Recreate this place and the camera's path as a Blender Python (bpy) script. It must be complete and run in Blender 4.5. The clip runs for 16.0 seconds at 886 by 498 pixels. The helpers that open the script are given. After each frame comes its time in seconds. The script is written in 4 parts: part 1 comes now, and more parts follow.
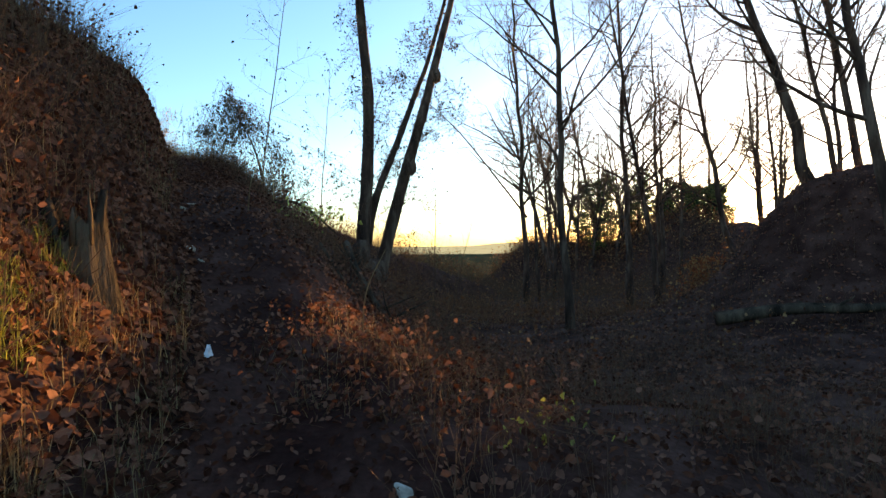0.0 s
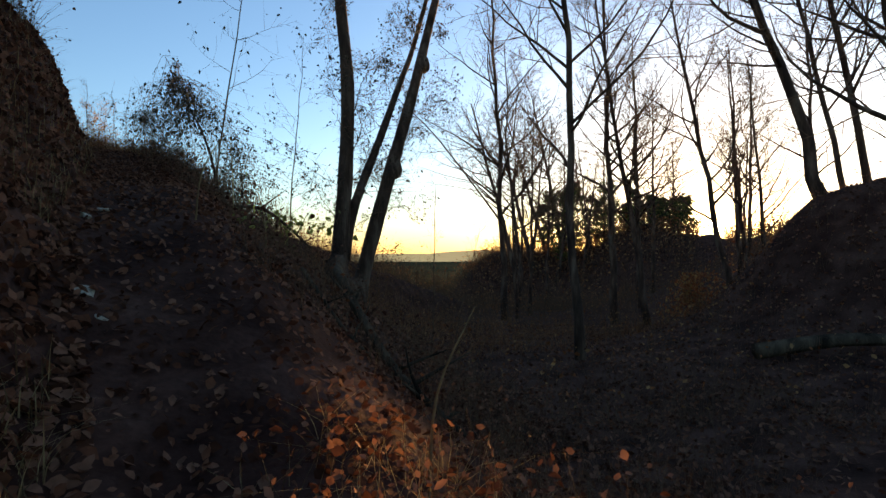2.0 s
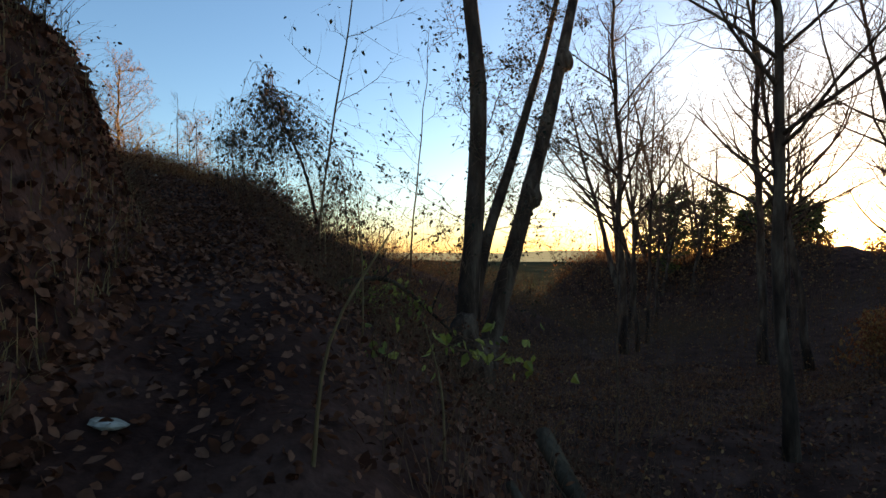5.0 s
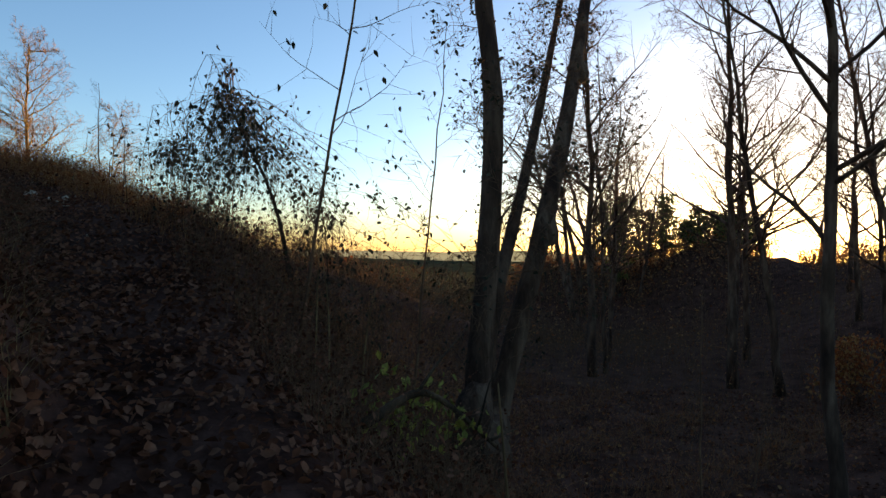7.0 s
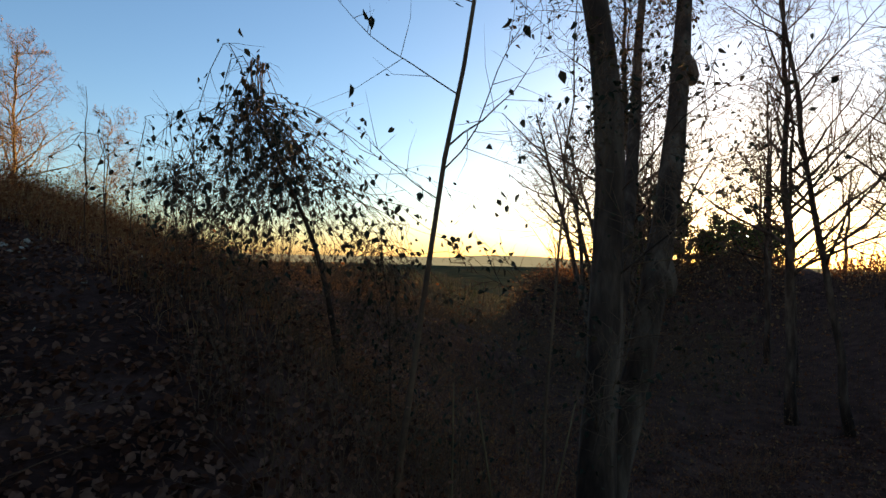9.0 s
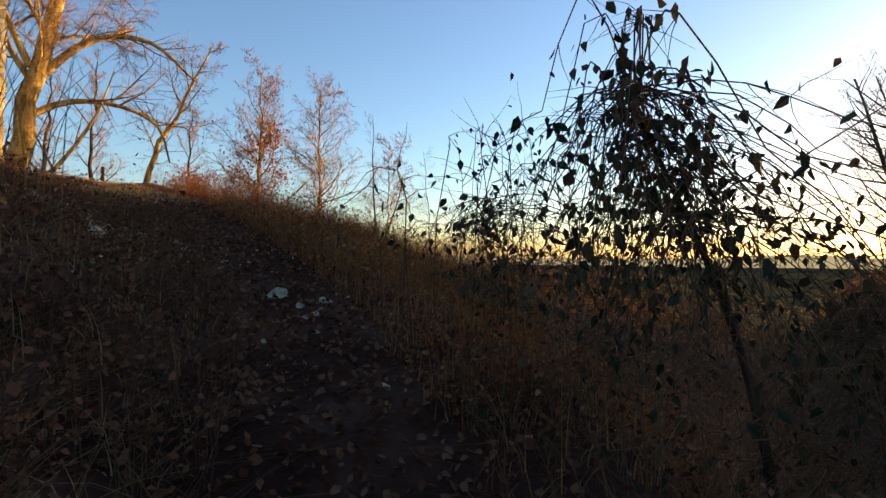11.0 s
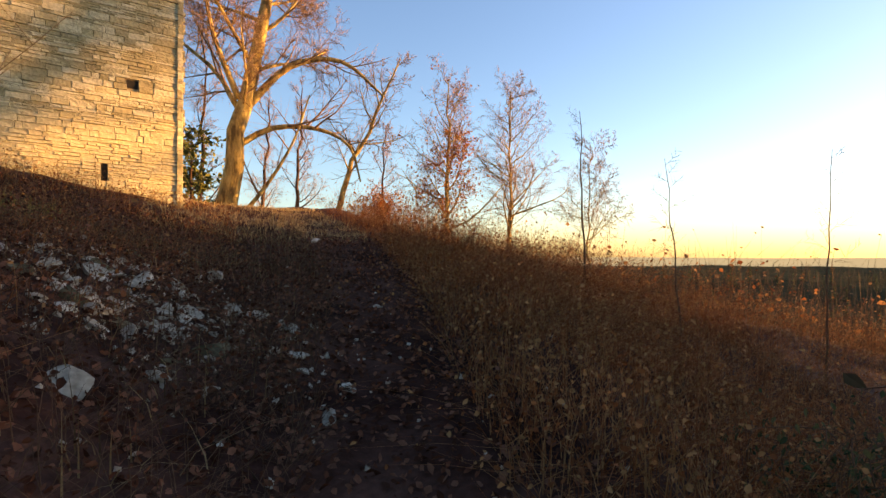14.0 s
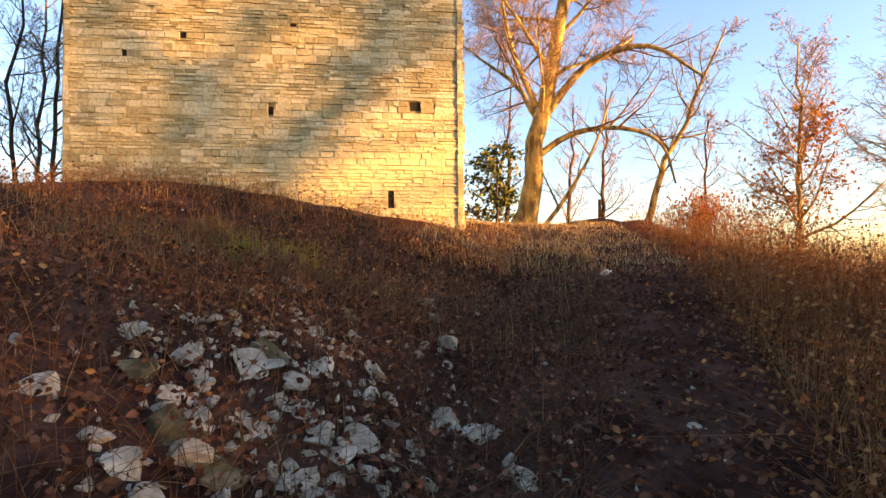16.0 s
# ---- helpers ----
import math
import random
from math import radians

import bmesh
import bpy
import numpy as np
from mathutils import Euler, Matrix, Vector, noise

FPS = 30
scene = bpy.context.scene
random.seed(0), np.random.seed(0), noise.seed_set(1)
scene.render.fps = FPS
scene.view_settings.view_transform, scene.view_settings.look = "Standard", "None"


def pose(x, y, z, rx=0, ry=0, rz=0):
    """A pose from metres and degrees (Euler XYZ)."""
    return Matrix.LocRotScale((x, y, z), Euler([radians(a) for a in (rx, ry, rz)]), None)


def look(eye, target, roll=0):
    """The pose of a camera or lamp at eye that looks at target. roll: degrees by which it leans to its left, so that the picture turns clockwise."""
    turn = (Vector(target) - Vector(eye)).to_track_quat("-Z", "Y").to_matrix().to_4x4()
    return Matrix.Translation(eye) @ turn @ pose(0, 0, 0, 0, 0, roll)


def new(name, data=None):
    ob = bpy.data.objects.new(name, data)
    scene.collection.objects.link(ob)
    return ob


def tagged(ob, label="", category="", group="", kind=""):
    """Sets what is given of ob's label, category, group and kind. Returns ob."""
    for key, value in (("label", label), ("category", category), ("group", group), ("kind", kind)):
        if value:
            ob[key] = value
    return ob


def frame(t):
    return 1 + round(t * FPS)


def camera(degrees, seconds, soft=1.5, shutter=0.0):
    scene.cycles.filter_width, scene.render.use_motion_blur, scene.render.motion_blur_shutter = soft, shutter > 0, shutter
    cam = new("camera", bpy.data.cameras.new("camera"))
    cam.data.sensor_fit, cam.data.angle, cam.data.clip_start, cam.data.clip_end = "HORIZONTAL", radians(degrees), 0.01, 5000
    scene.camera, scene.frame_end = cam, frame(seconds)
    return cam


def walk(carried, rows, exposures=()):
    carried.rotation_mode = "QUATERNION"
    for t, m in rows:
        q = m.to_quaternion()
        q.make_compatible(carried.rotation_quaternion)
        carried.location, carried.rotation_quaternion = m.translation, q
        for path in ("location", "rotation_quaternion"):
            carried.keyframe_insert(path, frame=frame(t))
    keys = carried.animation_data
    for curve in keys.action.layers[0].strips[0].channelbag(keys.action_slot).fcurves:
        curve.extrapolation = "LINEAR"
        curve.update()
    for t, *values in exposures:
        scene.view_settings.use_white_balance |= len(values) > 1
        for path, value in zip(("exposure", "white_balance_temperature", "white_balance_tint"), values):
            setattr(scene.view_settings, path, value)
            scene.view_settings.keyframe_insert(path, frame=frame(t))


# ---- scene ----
cam = camera(79.0, 16.0)
PATH = [
    (0.0, (-0.001, 0.007, 1.402), (89.51, 0.72, -0.97)),
    (0.5, (-0.265, 0.590, 1.357), (89.51, -0.55, -4.77)),
    (1.0, (-0.411, 1.150, 1.323), (90.00, 0.01, -5.45)),
    (1.5, (-0.584, 1.703, 1.436), (90.33, 0.50, -5.40)),
    (2.0, (-0.751, 2.236, 1.598), (90.30, 0.13, -5.65)),
    (2.5, (-0.893, 2.737, 1.760), (90.13, -0.14, -5.36)),
    (3.0, (-1.008, 3.190, 1.850), (90.37, -0.30, -4.08)),
    (3.5, (-1.201, 3.633, 1.959), (90.28, -0.46, -2.28)),
    (4.0, (-1.374, 4.129, 2.113), (90.62, -0.54, 0.95)),
    (4.2, (-1.444, 4.325, 2.188), (90.19, -0.92, 2.30)),
    (4.5, (-1.570, 4.595, 2.316), (90.19, -0.63, 3.08)),
    (5.0, (-1.809, 5.013, 2.544), (90.18, -0.52, 2.65)),
    (5.5, (-2.066, 5.418, 2.769), (90.18, -0.55, 1.09)),
    (6.0, (-2.325, 5.826, 2.974), (90.18, -0.75, -1.00)),
    (6.3, (-2.474, 6.086, 3.075), (90.17, -1.15, -2.22)),
    (6.5, (-2.566, 6.273, 3.123), (90.04, -1.14, -2.86)),
    (7.0, (-2.774, 6.787, 3.239), (90.12, -1.37, -3.76)),
    (7.5, (-2.938, 7.322, 3.368), (90.38, -1.25, -5.21)),
    (8.0, (-3.171, 7.828, 3.519), (90.60, -1.53, -6.11)),
    (8.5, (-3.422, 8.308, 3.665), (90.89, -1.34, -6.44)),
    (9.0, (-3.652, 8.791, 3.788), (90.65, -1.36, -3.88)),
    (9.5, (-3.988, 9.256, 3.904), (90.55, -1.66, 2.20)),
    (10.0, (-4.249, 9.811, 3.984), (90.64, -1.07, 9.60)),
    (10.2, (-4.368, 9.997, 4.024), (90.68, -0.93, 12.36)),
    (10.5, (-4.526, 10.234, 4.091), (90.61, -0.57, 16.25)),
    (11.0, (-4.772, 10.585, 4.212), (90.54, -0.36, 22.17)),
    (11.5, (-5.011, 10.925, 4.337), (90.48, -0.26, 27.30)),
    (12.0, (-5.246, 11.272, 4.462), (90.41, -0.24, 31.38)),
    (12.3, (-5.389, 11.499, 4.535), (90.34, -0.28, 33.08)),
    (12.5, (-5.486, 11.664, 4.581), (90.66, -1.12, 33.64)),
    (13.0, (-5.745, 12.120, 4.720), (90.68, -0.76, 36.27)),
    (13.5, (-6.063, 12.571, 4.827), (90.79, -0.67, 38.46)),
    (14.0, (-6.443, 13.009, 4.933), (90.61, 0.02, 42.41)),
    (14.5, (-6.833, 13.433, 5.016), (90.85, 0.13, 50.26)),
    (15.0, (-7.215, 13.765, 5.122), (91.06, 0.15, 57.72)),
    (15.5, (-7.616, 14.087, 5.210), (91.02, 0.22, 65.55)),
    (16.0, (-8.018, 14.415, 5.308), (91.33, 0.56, 75.01)),
]
walk(cam, [(t, pose(*p, *r)) for t, p, r in PATH], [(0, 2.25, 6900, 11), (0.6, 1.87, 6900, 11), (1.5, 1.6, 7100, 14), (4, 1.6, 7250, 15), (7, 1.52, 7200, 15), (8.5, 1.42, 7100, 15), (10, 1.52, 7200, 16), (12.5, 2.0, 7900, 24), (14, 2.06, 8050, 27), (16, 2.66, 8450, 30)])

# ---- sky, sun ----
SUN_AZ, SUN_EL = radians(-32.7), radians(2.5)      # azimuth to the left of +y
SUN_DIR = Vector((-math.sin(SUN_AZ) * math.cos(SUN_EL), math.cos(SUN_AZ) * math.cos(SUN_EL), math.sin(SUN_EL)))
world = bpy.data.worlds.new("evening_sky")
scene.world = world
world.use_nodes = True
wn, wl = world.node_tree.nodes, world.node_tree.links
sky = wn.new("ShaderNodeTexSky")
sky.sky_type, sky.sun_disc = "NISHITA", False
sky.sun_elevation, sky.sun_rotation = SUN_EL + radians(2.2), -SUN_AZ
sky.altitude, sky.air_density, sky.dust_density, sky.ozone_density = 300, 1.0, 0.75, 3.0
wl.new(sky.outputs[0], wn["Background"].inputs[0])
wn["Background"].inputs[1].default_value = 0.15
sun = new("sun", bpy.data.lights.new("sun", "SUN"))
sun.data.energy, sun.data.angle, sun.data.color = 5.0, radians(0.55), (1.0, 0.60, 0.22)
sun.matrix_world = look(SUN_DIR * 400, (0, 0, 0))


# ---- materials ----
def material(name, base, rough=0.9, tone=(), scale=3.0, fine=40.0, bump=0.4, spec=0.2, island=0.0, wet=0.0, sheer=0.0, stretch=(1, 1, 1)):
    """A surface with two scales of variation: tone lists further colours mixed in by noise."""
    m = bpy.data.materials.new(name)
    m.use_nodes = True
    n, l = m.node_tree.nodes, m.node_tree.links
    b = n["Principled BSDF"]
    b.inputs["Roughness"].default_value = rough
    b.inputs["Specular IOR Level"].default_value = spec
    co = n.new("ShaderNodeTexCoord")
    mp = n.new("ShaderNodeMapping")
    mp.inputs["Scale"].default_value = stretch
    l.new(co.outputs["Object"], mp.inputs[0])
    big, small = n.new("ShaderNodeTexNoise"), n.new("ShaderNodeTexNoise")
    big.inputs["Scale"].default_value, small.inputs["Scale"].default_value = scale, fine
    big.inputs["Detail"].default_value = small.inputs["Detail"].default_value = 6
    for k in (big, small):
        l.new(mp.outputs[0], k.inputs["Vector"])
    ramp = n.new("ShaderNodeValToRGB")
    cols = [base, *tone]
    while len(ramp.color_ramp.elements) < max(2, len(cols)):
        ramp.color_ramp.elements.new(0.5)
    for i, e in enumerate(ramp.color_ramp.elements):
        c = cols[min(i, len(cols) - 1)]
        e.position = 0.36 + 0.28 * i / max(1, len(ramp.color_ramp.elements) - 1)
        e.color = (*c, 1)
    if island:
        geo, add = n.new("ShaderNodeNewGeometry"), n.new("ShaderNodeMath")
        add.operation = "MULTIPLY_ADD"
        add.inputs[1].default_value = island
        l.new(geo.outputs["Random Per Island"], add.inputs[0])
        off = n.new("ShaderNodeMath")
        off.operation = "SUBTRACT"
        off.inputs[1].default_value = island / 2
        l.new(big.outputs[0], off.inputs[0])
        l.new(off.outputs[0], add.inputs[2])
        l.new(add.outputs[0], ramp.inputs[0])
    else:
        l.new(big.outputs[0], ramp.inputs[0])
    hsv, mul = n.new("ShaderNodeHueSaturation"), n.new("ShaderNodeMath")
    mul.operation = "MULTIPLY_ADD"
    mul.inputs[1].default_value, mul.inputs[2].default_value = 1.2, 0.4
    l.new(small.outputs[0], mul.inputs[0])
    l.new(mul.outputs[0], hsv.inputs["Value"])
    l.new(ramp.outputs[0], hsv.inputs["Color"])
    l.new(hsv.outputs[0], b.inputs["Base Color"])
    if bump:
        bp = n.new("ShaderNodeBump")
        bp.inputs["Strength"].default_value, bp.inputs["Distance"].default_value = bump, 0.02
        l.new(small.outputs[0], bp.inputs["Height"])
        l.new(bp.outputs[0], b.inputs["Normal"])
    if sheer:
        tr, mx = n.new("ShaderNodeBsdfTranslucent"), n.new("ShaderNodeMixShader")
        mx.inputs[0].default_value = sheer
        l.new(hsv.outputs[0], tr.inputs[0])
        l.new(b.outputs[0], mx.inputs[1])
        l.new(tr.outputs[0], mx.inputs[2])
        l.new(mx.outputs[0], n["Material Output"].inputs[0])
    return m


M_SOIL = material("leafy_soil", (0.032, 0.0135, 0.0095), 0.97, [(0.06, 0.026, 0.018), (0.092, 0.044, 0.031)], 1.6, 26, 0.9, 0.05)
M_MEADOW = material("far_meadow", (0.045, 0.042, 0.022), 1.0, [(0.065, 0.056, 0.028), (0.09, 0.074, 0.036)], 0.02, 0.4, 0.2, 0.0)
M_LITTER = material("dead_leaves", (0.062, 0.023, 0.013), 0.9, [(0.12, 0.043, 0.023), (0.165, 0.062, 0.032), (0.205, 0.092, 0.055)], 2, 30, 0.2, 0.05, island=0.7, sheer=0.25)
M_BARK = material("grey_brown_bark", (0.032, 0.017, 0.011), 0.98, [(0.068, 0.037, 0.023), (0.13, 0.082, 0.054)], 4, 26, 1.0, stretch=(1, 1, 0.25))
M_PALE = material("pale_smooth_bark", (0.11, 0.072, 0.027), 0.96, [(0.28, 0.195, 0.068), (0.40, 0.295, 0.112)], 4.5, 24, 1.0, stretch=(1, 1, 0.3))
M_TWIG = material("twig_bark", (0.085, 0.043, 0.023), 0.95, [(0.15, 0.08, 0.042)], 4, 30, 0.2)
M_RTWIG = material("reddish_twig", (0.13, 0.078, 0.046), 0.95, [(0.23, 0.145, 0.085)], 4, 30, 0.2)
M_RED = material("red_brown_beech_leaves", (0.26, 0.068, 0.020), 0.85, [(0.38, 0.12, 0.034), (0.36, 0.18, 0.06)], 2, 30, 0.1, island=0.8, sheer=0.35)
M_GREEN = material("dull_green_leaves", (0.03, 0.045, 0.015), 0.75, [(0.06, 0.075, 0.024), (0.10, 0.09, 0.03)], 2, 30, 0.1, 0.35, island=0.8, sheer=0.3)
M_BRAMBLE = material("dark_bramble_leaves", (0.022, 0.024, 0.013), 0.8, [(0.04, 0.038, 0.02), (0.075, 0.05, 0.025)], 2, 30, 0.1, 0.2, island=0.8, sheer=0.12)
M_YELLOW = material("yellow_green_leaves", (0.16, 0.17, 0.03), 0.6, [(0.30, 0.27, 0.05)], 2, 30, 0.1, 0.3, island=0.8, sheer=0.35)
M_DRYGRASS = material("dry_grass", (0.09, 0.055, 0.025), 0.9, [(0.18, 0.11, 0.05), (0.28, 0.19, 0.09)], 2, 20, 0.1, island=0.8, sheer=0.25)
M_STRAW = material("pale_straw", (0.30, 0.205, 0.095), 0.9, [(0.42, 0.30, 0.14), (0.50, 0.38, 0.20)], 2, 20, 0.1, island=0.8, sheer=0.2)
M_BOULDER = material("mossy_brown_stone", (0.07, 0.058, 0.03), 0.96, [(0.12, 0.10, 0.055), (0.20, 0.165, 0.10)], 5, 30, 0.7, 0.05)
M_REDSCRUB = material("rusty_undergrowth", (0.19, 0.062, 0.021), 0.9, [(0.29, 0.105, 0.035), (0.34, 0.175, 0.07)], 2, 20, 0.1, island=0.8, sheer=0.3)
M_PINE = material("pine_needles", (0.03, 0.042, 0.012), 0.85, [(0.07, 0.08, 0.02), (0.14, 0.13, 0.03)], 2, 20, 0.1, island=0.6)
M_LIME = material("pale_limestone", (0.36, 0.285, 0.145), 0.94, [(0.46, 0.37, 0.195), (0.51, 0.42, 0.235), (0.57, 0.485, 0.295)], 1.1, 20, 1.0, 0.1, island=0.5)
M_MORTAR = material("lime_mortar", (0.30, 0.235, 0.135), 0.96, [(0.38, 0.30, 0.175)], 4, 40, 0.8)
M_RUBBLE = material("chalky_rubble", (0.28, 0.235, 0.17), 0.95, [(0.38, 0.325, 0.245), (0.52, 0.46, 0.365)], 4, 30, 0.6, 0.1)
M_DEADWOOD = material("weathered_wood", (0.022, 0.015, 0.010), 0.97, [(0.055, 0.038, 0.025), (0.11, 0.075, 0.047)], 3, 30, 0.9, 0.02, stretch=(1, 1, 0.2))
M_PAPER = material("white_paper", (0.75, 0.74, 0.72), 0.8, [(0.68, 0.68, 0.66)], 4, 30, 0.1)
# near-black colour standing in for shade inside the tower's beam holes
M_HOLE_SHADE = material("hole_shade", (0.02, 0.016, 0.012), 0.95, [(0.03, 0.024, 0.018)], 4, 30, 0.3)
M_FAR = material("hazy_far_woods", (0.055, 0.05, 0.035), 0.95, [(0.085, 0.07, 0.045)], 0.05, 0.6, 0.2)
M_HAZE = material("far_hills_haze_glow", (0.06, 0.05, 0.03), 1.0, [(0.08, 0.065, 0.04)], 0.004, 0.05, 0.0, 0.0)
# warm emission stands in for the airlight over the far hills
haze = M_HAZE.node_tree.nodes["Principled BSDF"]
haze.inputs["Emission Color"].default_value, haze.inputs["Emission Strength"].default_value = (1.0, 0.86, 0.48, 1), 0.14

# ---- the lie of the land ----
# path centre line: x, y, ground height
LINE = np.array([(2.2, -6, -0.5), (0.9, -2.5, -0.25), (0, 0, 0.02), (-0.6, 1.7, 0.10), (-1.0, 3.2, 0.55), (-1.45, 4.3, 0.9), (-2.1, 5.5, 1.5),
                 (-2.6, 6.3, 1.85), (-3.2, 7.8, 2.25), (-3.7, 8.9, 2.52), (-4.4, 10.0, 2.75), (-5.1, 11.0, 3.05), (-5.7, 12.0, 3.35), (-6.5, 13.0, 3.6),
                 (-7.4, 13.9, 3.82), (-8.7, 15.0, 4.08), (-11.0, 16.8, 4.65), (-14.0, 18.6, 5.3), (-18.0, 20.2, 6.05), (-24, 22.5, 6.6), (-34, 27, 6.7)])
SEG = np.r_[0, np.cumsum(np.hypot(*np.diff(LINE[:, :2], axis=0).T))]
S0 = SEG[2]
RUN = (-3, 0, 2, 4, 6, 8, 10, 12, 14, 17, 22)
BANK = (1.2, 1.25, 1.32, 1.5, 1.7, 1.5, 1.35, 0.6, 0.1, 0.5, -0.1)
WIDE = (1.54, 1.5, 1.42, 1.3, 1.1, 0.75, 0.52, 0.6, 0.7, 1.6, 2.0)
BEHIND = (0.16, 0.17, 0.18, 0.22, 0.28, 0.28, 0.28, 0.4, 0.37, 0.36, 0.2)


def smooth(a, b, v):
    u = np.clip((v - a) / (b - a), 0, 1)
    return u * u * (3 - 2 * u)


def wave(x, y, seed, size):
    """Soft random relief, about -1 to 1, out of a few crossed sine waves."""
    rs = np.random.RandomState(seed)
    out = 0
    for k in range(6):
        a, f = rs.uniform(0, 2 * np.pi), rs.uniform(0.6, 1.7) / size * 2
        out = out + np.sin((x * np.cos(a) + y * np.sin(a)) * f + rs.uniform(0, 6.3)) / 6
    return out * 1.6


def along(x, y):
    """Run along the path from the walk's start, signed distance from it (left positive), path height there."""
    x, y = np.asarray(x, float), np.asarray(y, float)
    best, s, d, z = np.full(x.shape, 1e18), np.zeros(x.shape), np.zeros(x.shape), np.zeros(x.shape)
    for (x0, y0, z0), (x1, y1, z1), a in zip(LINE[:-1], LINE[1:], SEG[:-1]):
        ln = math.hypot(x1 - x0, y1 - y0)
        ux, uy = (x1 - x0) / ln, (y1 - y0) / ln
        u = np.clip((x - x0) * ux + (y - y0) * uy, 0, ln)
        ex, ey = x - x0 - u * ux, y - y0 - u * uy
        q = ex * ex + ey * ey
        near = q < best
        best = np.where(near, q, best)
        s = np.where(near, a + u - S0, s)
        d = np.where(near, np.sqrt(q) * np.sign(ux * ey - uy * ex + 1e-12), d)
        z = np.where(near, z0 + (z1 - z0) * u / ln, z)
    return s, d, z


def relief(x, y):
    x, y = np.asarray(x, float), np.asarray(y, float)
    s, d, z = along(x, y)
    far = np.hypot(x + 3, y - 8)
    # valley floor, dropping away ahead and to the right
    floor = -0.35 - 0.05 * np.clip(y - 2, 0, 40) - 0.05 * np.clip(x, 0, 30) * smooth(5, 25, y) - 12 * smooth(35, 110, y + 0.3 * x) - 26 * smooth(100, 420, far)
    # the hollow's right-hand mound and the far bank behind it
    floor = floor + 5.4 * np.exp(-((x - 15.5) / 5.9) ** 2 - ((y - 15.5) / 3.8) ** 2)
    floor = floor + 1.3 * np.exp(-((x - 11.3) / 1.6) ** 2 - ((y - 16.8) / 2.6) ** 2)
    floor = floor + 3.0 * smooth(9, 20, x) * smooth(14, 2, y)
    # a wooded shoulder of land under the sun
    u, q = x * 0.54 + y * 0.84, x * 0.84 - y * 0.54
    rise = np.exp(-((u - 64) / 11) ** 2) * smooth(-36, -26, q) * smooth(14, 4, q)
    floor = floor + rise * np.clip(1.4 + 2.9 * np.exp(-((q + 9) / 4.5) ** 2) + 0.5 * np.exp(-((q + 2.6) / 1.3) ** 2) - floor, 0, None)
    floor = floor + 24 * np.exp(-((x - 118) / 60) ** 2 - ((y - 185) / 40) ** 2) + 22 * np.exp(-((x - 20) / 90) ** 2 - ((y - 420) / 90) ** 2)
    floor = floor + 24 * np.exp(-((x + 95) / 120) ** 2 - ((y - 330) / 65) ** 2)
    floor = floor + 8.0 * np.exp(-((x - 34) / 14) ** 2 - ((y - 34) / 14) ** 2)
    steep = 0.10 + 0.62 * smooth(2.5, 6.0, s) - 0.30 * smooth(13.5, 18, s) - 0.22 * smooth(17, 22, s)
    r = np.clip(-d - 0.45 - 0.75 * smooth(10.0, 13.5, s), 0, None)
    slope = z - steep * r - 0.02 * r - 0.15 * smooth(0.3, 2.0, r) * smooth(18, 22, s)
    slope = slope - 0.9 * np.exp(-((x + 1.6) / 1.9) ** 2 - ((y - 13.5) / 2.0) ** 2)
    k = 0.35
    right = np.where(slope > floor, slope, floor) + k * np.exp(-np.abs(slope - floor) / k) * 0.5
    # bank on the left: its height, width and the slope behind it, along the path
    bank, wide, behind = np.interp(s, RUN, BANK), np.interp(s, RUN, WIDE), np.interp(s, RUN, BEHIND)
    l = np.clip(d - 0.4, 0, None)
    left = z + bank * smooth(0, 1, l / wide) + behind * np.clip(l - wide * 0.5, 0, 14)
    top = 6.2 - 0.02 * np.clip(far - 14, 0, None)
    left = np.where(left < top, left, top + (left - top) * 0.06)
    left = left + 0.45 * np.exp(-((x + 17.2) / 2.2) ** 2 - ((y - 12.0) / 2.4) ** 2)
    left = left - 14 * smooth(40, 140, far) - 24 * smooth(120, 500, far)
    h = np.where(d > 0, left, right)
    trod = np.exp(-(d / 0.42) ** 2)
    h = h - 0.09 * trod
    calm = smooth(0.2, 1.2, np.abs(d))
    h = h + 0.10 * calm * wave(x, y, 3, 1.6) + 0.035 * (0.3 + calm) * wave(x, y, 5, 0.45) + 0.6 * smooth(20, 60, far) * wave(x, y, 8, 14) + 4 * smooth(150, 500, far) * wave(x, y, 9, 160)
    return h


# the ground sheet's own grid: fine near the path, wide towards the horizon
GRID_N, GRID_A = 370, 6.5
GRID_B = math.asinh(3500 / GRID_A)
GRID_W = GRID_A * np.sinh(np.linspace(-1, 1, GRID_N) * GRID_B)
GRID_X, GRID_Y = np.meshgrid(GRID_W - 5.0, GRID_W + 9.5, indexing="ij")
GRID_Z = relief(GRID_X, GRID_Y)


def height(x, y):
    """Height of the ground sheet itself."""
    i, j = [np.clip((np.arcsinh((np.asarray(v, float) - o) / GRID_A) / GRID_B + 1) / 2 * (GRID_N - 1), 0, GRID_N - 1.001) for v, o in ((x, -5.0), (y, 9.5))]
    i0, j0 = i.astype(int), j.astype(int)
    fx = (x - GRID_X[i0, 0]) / (GRID_X[i0 + 1, 0] - GRID_X[i0, 0])
    fy = (y - GRID_Y[0, j0]) / (GRID_Y[0, j0 + 1] - GRID_Y[0, j0])
    a, b, c, e = GRID_Z[i0, j0], GRID_Z[i0 + 1, j0], GRID_Z[i0, j0 + 1], GRID_Z[i0 + 1, j0 + 1]
    return (a * (1 - fx) + b * fx) * (1 - fy) + (c * (1 - fx) + e * fx) * fy


